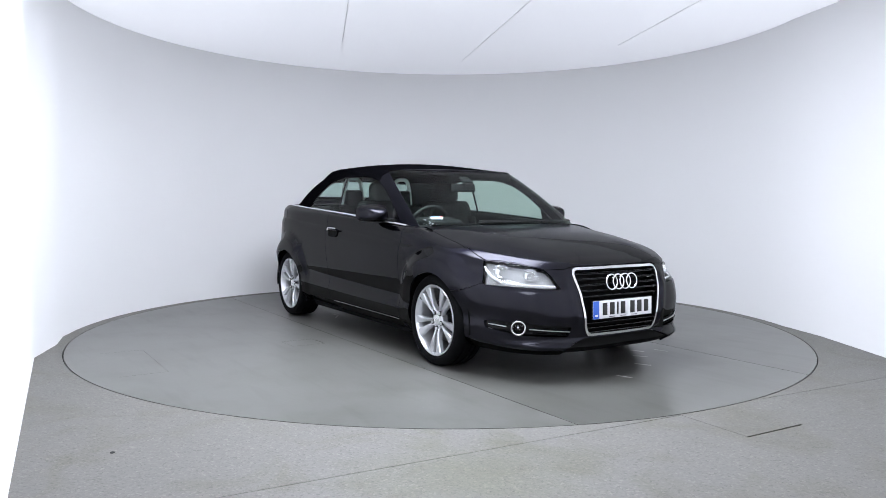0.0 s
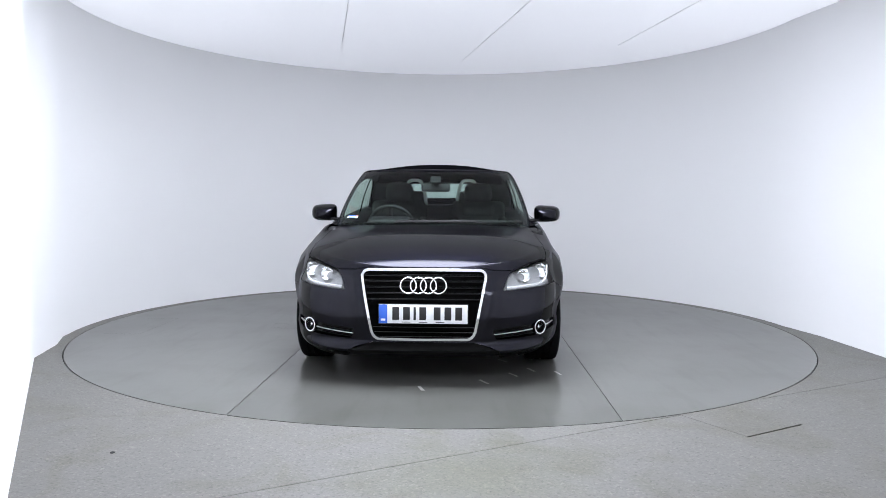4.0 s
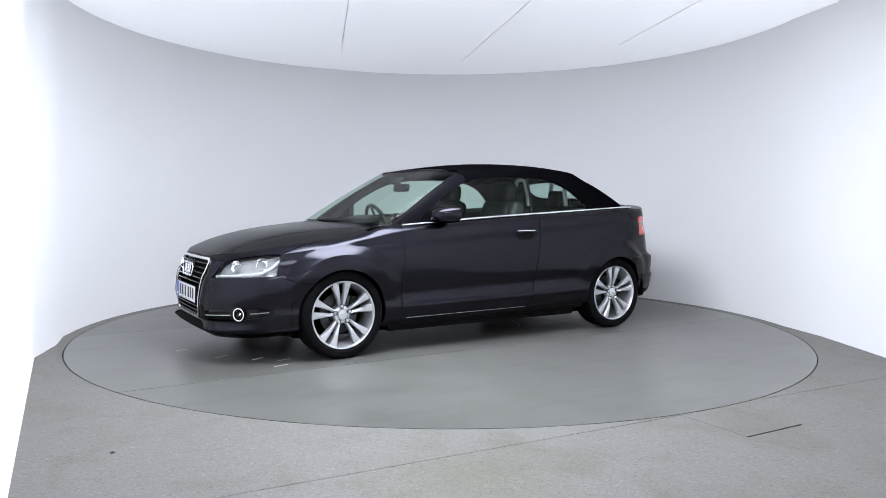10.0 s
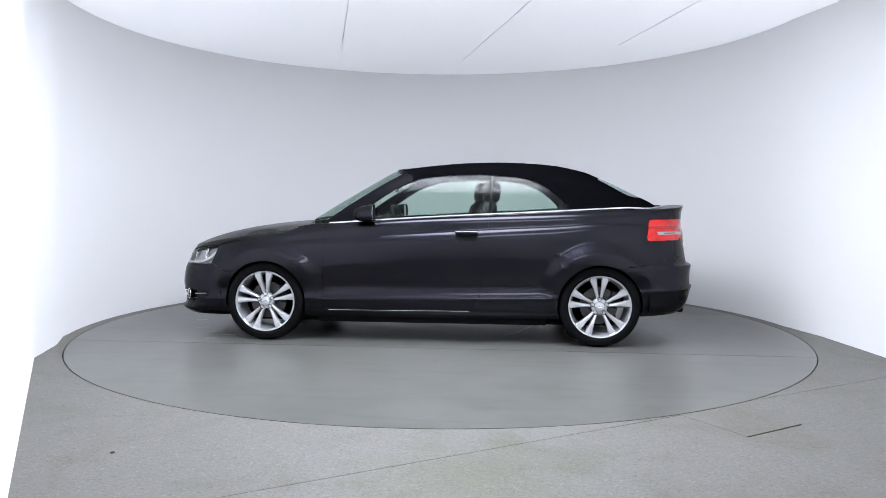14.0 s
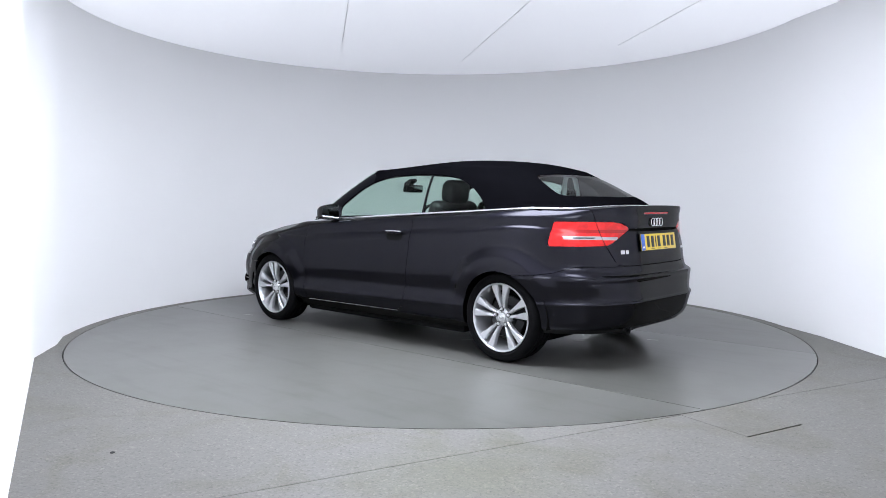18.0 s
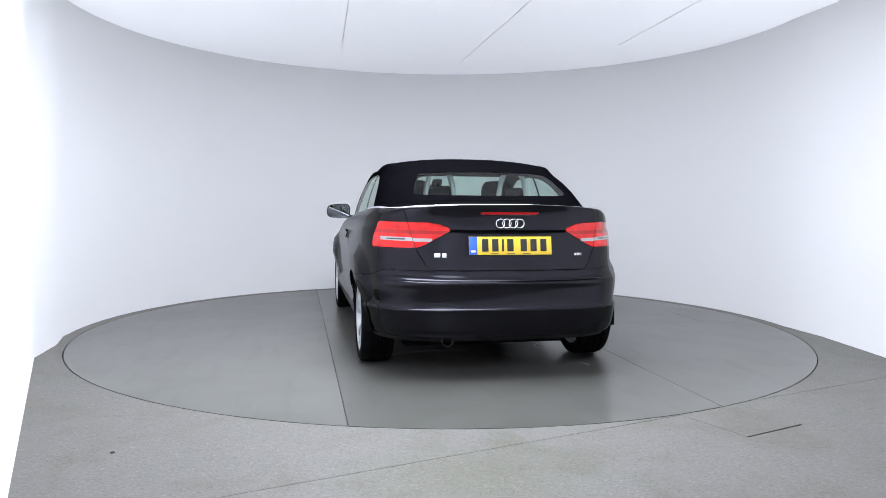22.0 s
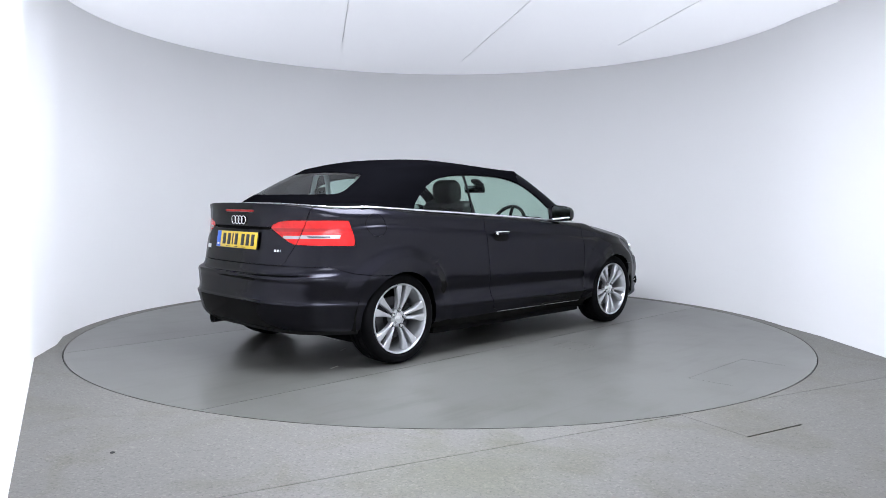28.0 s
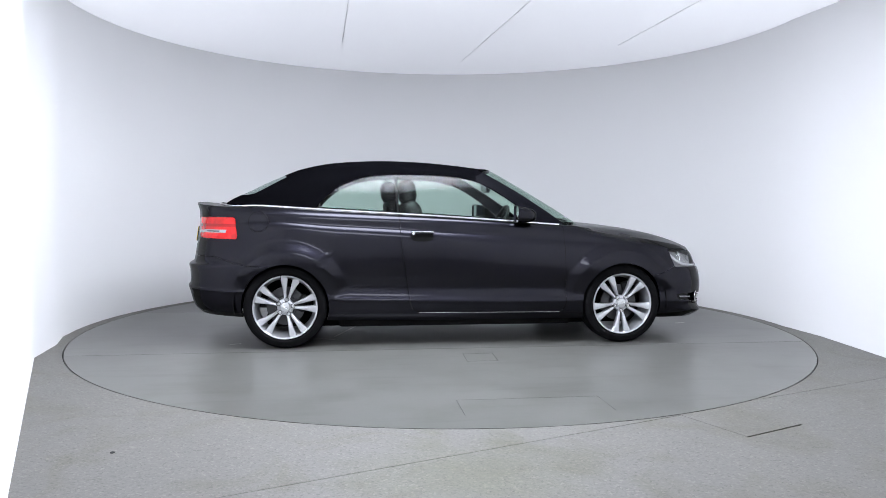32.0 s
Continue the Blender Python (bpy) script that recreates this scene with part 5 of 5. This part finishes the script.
seat(0.36, 0.01)
seat(-0.36, 0.11)
bm = bmesh.new()
cushion(bm, (0.42, 1.05, 0.16), pose(-0.78, 0, 0.56, 0, -6, 0), 0.05)
part("rear_seat", bm, M_LEATHER, CAR, "black leather rear bench")
bm = bmesh.new()
cushion(bm, (0.13, 1.05, 0.50), pose(-1.06, 0, 0.81, 0, -16, 0), 0.05)
part("rear_backrest", bm, M_LEATHER, CAR)
for y in (0.27, -0.27):
    bm = bmesh.new()
    pts = []
    for k in range(17):
        a = math.pi * k / 16
        up = math.sin(a) ** 0.5
        pts.append((-1.14 + 0.02 * up, y - (0.122 - 0.036 * up) * math.copysign(abs(math.cos(a)) ** 0.45, math.cos(a)), 0.98 + 0.325 * up))
    sweep(bm, pts, 0.034, 0.034, (1, 0, 0))
    hoop = part("roll_hoop", bm, M_HOOP, CAR, "silver roll-over hoop behind the rear seat")
    bm = bmesh.new()
    cushion(bm, (0.06, 0.175, 0.23), pose(-1.10, y, 1.08, 0, -5, 0), 0.028)
    part("rear_headrest", bm, M_LEATHER, CAR)
# dashboard, wheel, mirror, door cards, floor
bm = bmesh.new()
sec = [(0.96, 0.70), (0.985, 0.86), (0.90, 0.905), (0.72, 0.915), (0.56, 0.905), (0.50, 0.86), (0.52, 0.74), (0.60, 0.60)]
rings = [[bm.verts.new((x - 0.16 * (y / 0.70) ** 2 * (1 if x > 0.8 else 0.15), y, z)) for x, z in sec] for y in np.linspace(-0.70, 0.70, 15)]
for a, b in zip(rings, rings[1:]):
    for i in range(len(sec)):
        j = (i + 1) % len(sec)
        bm.faces.new((a[i], a[j], b[j], b[i]))
bm.faces.new(rings[0])
bm.faces.new(rings[-1][::-1])
dash = part("dashboard", bm, M_INTERIOR, CAR, "black moulded dashboard", 50)
bm = bmesh.new()
cushion(bm, (0.20, 0.34, 0.07), pose(0.56, -0.36, 0.925, 0, 8, 0), 0.03)
part("instrument_hood", bm, M_INTERIOR, dash)
m = pose(0.40, -0.36, 0.888, 0, 0, 0) @ Matrix.Rotation(radians(-66), 4, "Y") @ Matrix.Rotation(radians(90), 4, "X")
bm = bmesh.new()
ring(bm, m, 0.178, 0.028, 0.028, 48)
sw = part("steering_wheel", bm, M_LEATHER, CAR, "black leather three-spoke steering wheel", 60)
bm = bmesh.new()
cushion(bm, (0.16, 0.05, 0.12), m, 0.022)
part("airbag_pad", bm, M_INTERIOR, sw)
for a in (0, 180, 270):
    bm = bmesh.new()
    c, q = math.cos(radians(a)), math.sin(radians(a))
    sweep(bm, [m @ Vector((c * 0.05, 0, q * 0.05)), m @ Vector((c * 0.175, 0, q * 0.175))], 0.03, 0.016, m.to_3x3() @ Vector((0, 1, 0)))
    part("wheel_spoke", bm, M_INTERIOR, sw)
bm = bmesh.new()
sweep(bm, [(0.42, -0.36, 0.875), (0.62, -0.36, 0.80)], 0.06, 0.06)
part("steering_column", bm, M_INTERIOR, sw)
bm = bmesh.new()
cushion(bm, (0.035, 0.235, 0.068), pose(0.365, 0.0, 1.203, 0, -12, 0), 0.017)
im = part("interior_mirror", bm, M_INTERIOR, CAR, "black interior rear-view mirror")
bm = bmesh.new()
cushion(bm, (0.004, 0.215, 0.052), pose(0.3465, 0.0, 1.200, 0, -12, 0), 0.002)
part("mirror_glass", bm, M_MIRROR, im)
bm = bmesh.new()
sweep(bm, [(0.38, 0, 1.225), (0.395, 0, 1.25), (0.405, 0, 1.268)], 0.03, 0.03, (0, 1, 0))
part("mirror_stem", bm, M_INTERIOR, im)
bm = bmesh.new()
cushion(bm, (0.10, 0.09, 0.03), pose(0.400, 0.0, 1.262, 0, 28, 0), 0.012)
part("sensor_pod", bm, M_INTERIOR, im)
for s in (1, -1):
    bm = bmesh.new()
    prev = None
    for x in np.linspace(0.80, -1.55, 30):
        yb, zb = belt_point(x)
        t = float(ramp(-0.5, -1.5, x))
        q = [bm.verts.new((x, s * v, w)) for v, w in ((0.772, zb - 0.004), (0.735 - 0.01 * t, zb - 0.006), (0.705 - 0.10 * t, zb - 0.03), (0.69 - 0.15 * t, 0.78), (0.66 - 0.15 * t, 0.62), (0.68 - 0.15 * t, 0.30))]
        if prev:
            for u in range(5):
                bm.faces.new((prev[u], prev[u + 1], q[u + 1], q[u]))
        prev = q
    part("door_card", bm, M_INTERIOR, CAR, angle=60)
bm = bmesh.new()
cushion(bm, (0.55, 0.14, 0.30), pose(-0.05, 0, 0.50), 0.04)
part("centre_console", bm, M_INTERIOR, CAR)
bm = bmesh.new()
box(bm, (2.5, 1.40, 0.03), pose(-0.25, 0, 0.30))
part("carpet", bm, M_INTERIOR, CAR)
bm = bmesh.new()
cushion(bm, (0.52, 1.22, 0.05), pose(-1.36, 0, 1.0, 0, 3, 0), 0.02)
part("rear_shelf", bm, M_INTERIOR, CAR)
bm = bmesh.new()
box(bm, (0.03, 1.3, 0.50), pose(0.93, 0, 0.68))
part("bulkhead", bm, M_LINER, CAR)

# windscreen sticker


def screen_point(y, z):
    V = TS.V
    ok = np.nonzero(V[:, 0] > 0.3)[0]
    d = np.hypot(V[ok, 1] - abs(y), V[ok, 2] - z)
    i = ok[np.argmin(d)]
    n = TS.N[i]
    s = 1 if y > 0 else -1
    return Vector((V[i, 0], s * V[i, 1], V[i, 2])), Vector((n[0], s * n[1], n[2]))


p, n = screen_point(-0.60, 0.975)
m = frame_at(p - n * 0.003, n)
stk = part("sticker", box(bmesh.new(), (0.085, 0.001, 0.034), m), M_STICKW, CAR, "small white and blue windscreen sticker")
part("sticker_band", box(bmesh.new(), (0.060, 0.0008, 0.010), m @ Matrix.Translation((0.008, 0.001, 0.010))), M_STICKB, stk)
part("sticker_spot", box(bmesh.new(), (0.014, 0.0008, 0.012), m @ Matrix.Translation((-0.033, 0.001, 0.010))), M_STICKR, stk)
part("sticker_band", box(bmesh.new(), (0.050, 0.0008, 0.004), m @ Matrix.Translation((0.004, 0.001, -0.006))), M_STICKB, stk)
part("sticker_band", box(bmesh.new(), (0.060, 0.0008, 0.004), m @ Matrix.Translation((0.002, 0.001, -0.013))), M_STICKB, stk)


def motions():
    # heading of the nose, degrees; the turntable starts slowly and then turns evenly
    turn = [(0, -57.0), (0.25, -58.0), (0.5, -59.8), (1, -63.9), (1.5, -68.4), (2, -73.0), (3, -82.4), (4.5, -96.5), (6, -110.7), (7.5, -124.7), (9, -138.7), (11, -157.3), (13, -175.9), (15, -194.3), (17, -212.7),
            (19, -231.1), (21, -249.6), (23, -268.2), (25.5, -291.6), (28, -315.0), (30, -333.7), (32, -352.4)]
    place = pose(0.0161, -0.0367, 0.0)
    walk(CAR, [(t, pose(0, 0, 0, 0, 0, a) @ place) for t, a in turn])
    walk(TABLE, [(t, pose(0, 0, 0, 0, 0, a)) for t, a in turn])


motions()
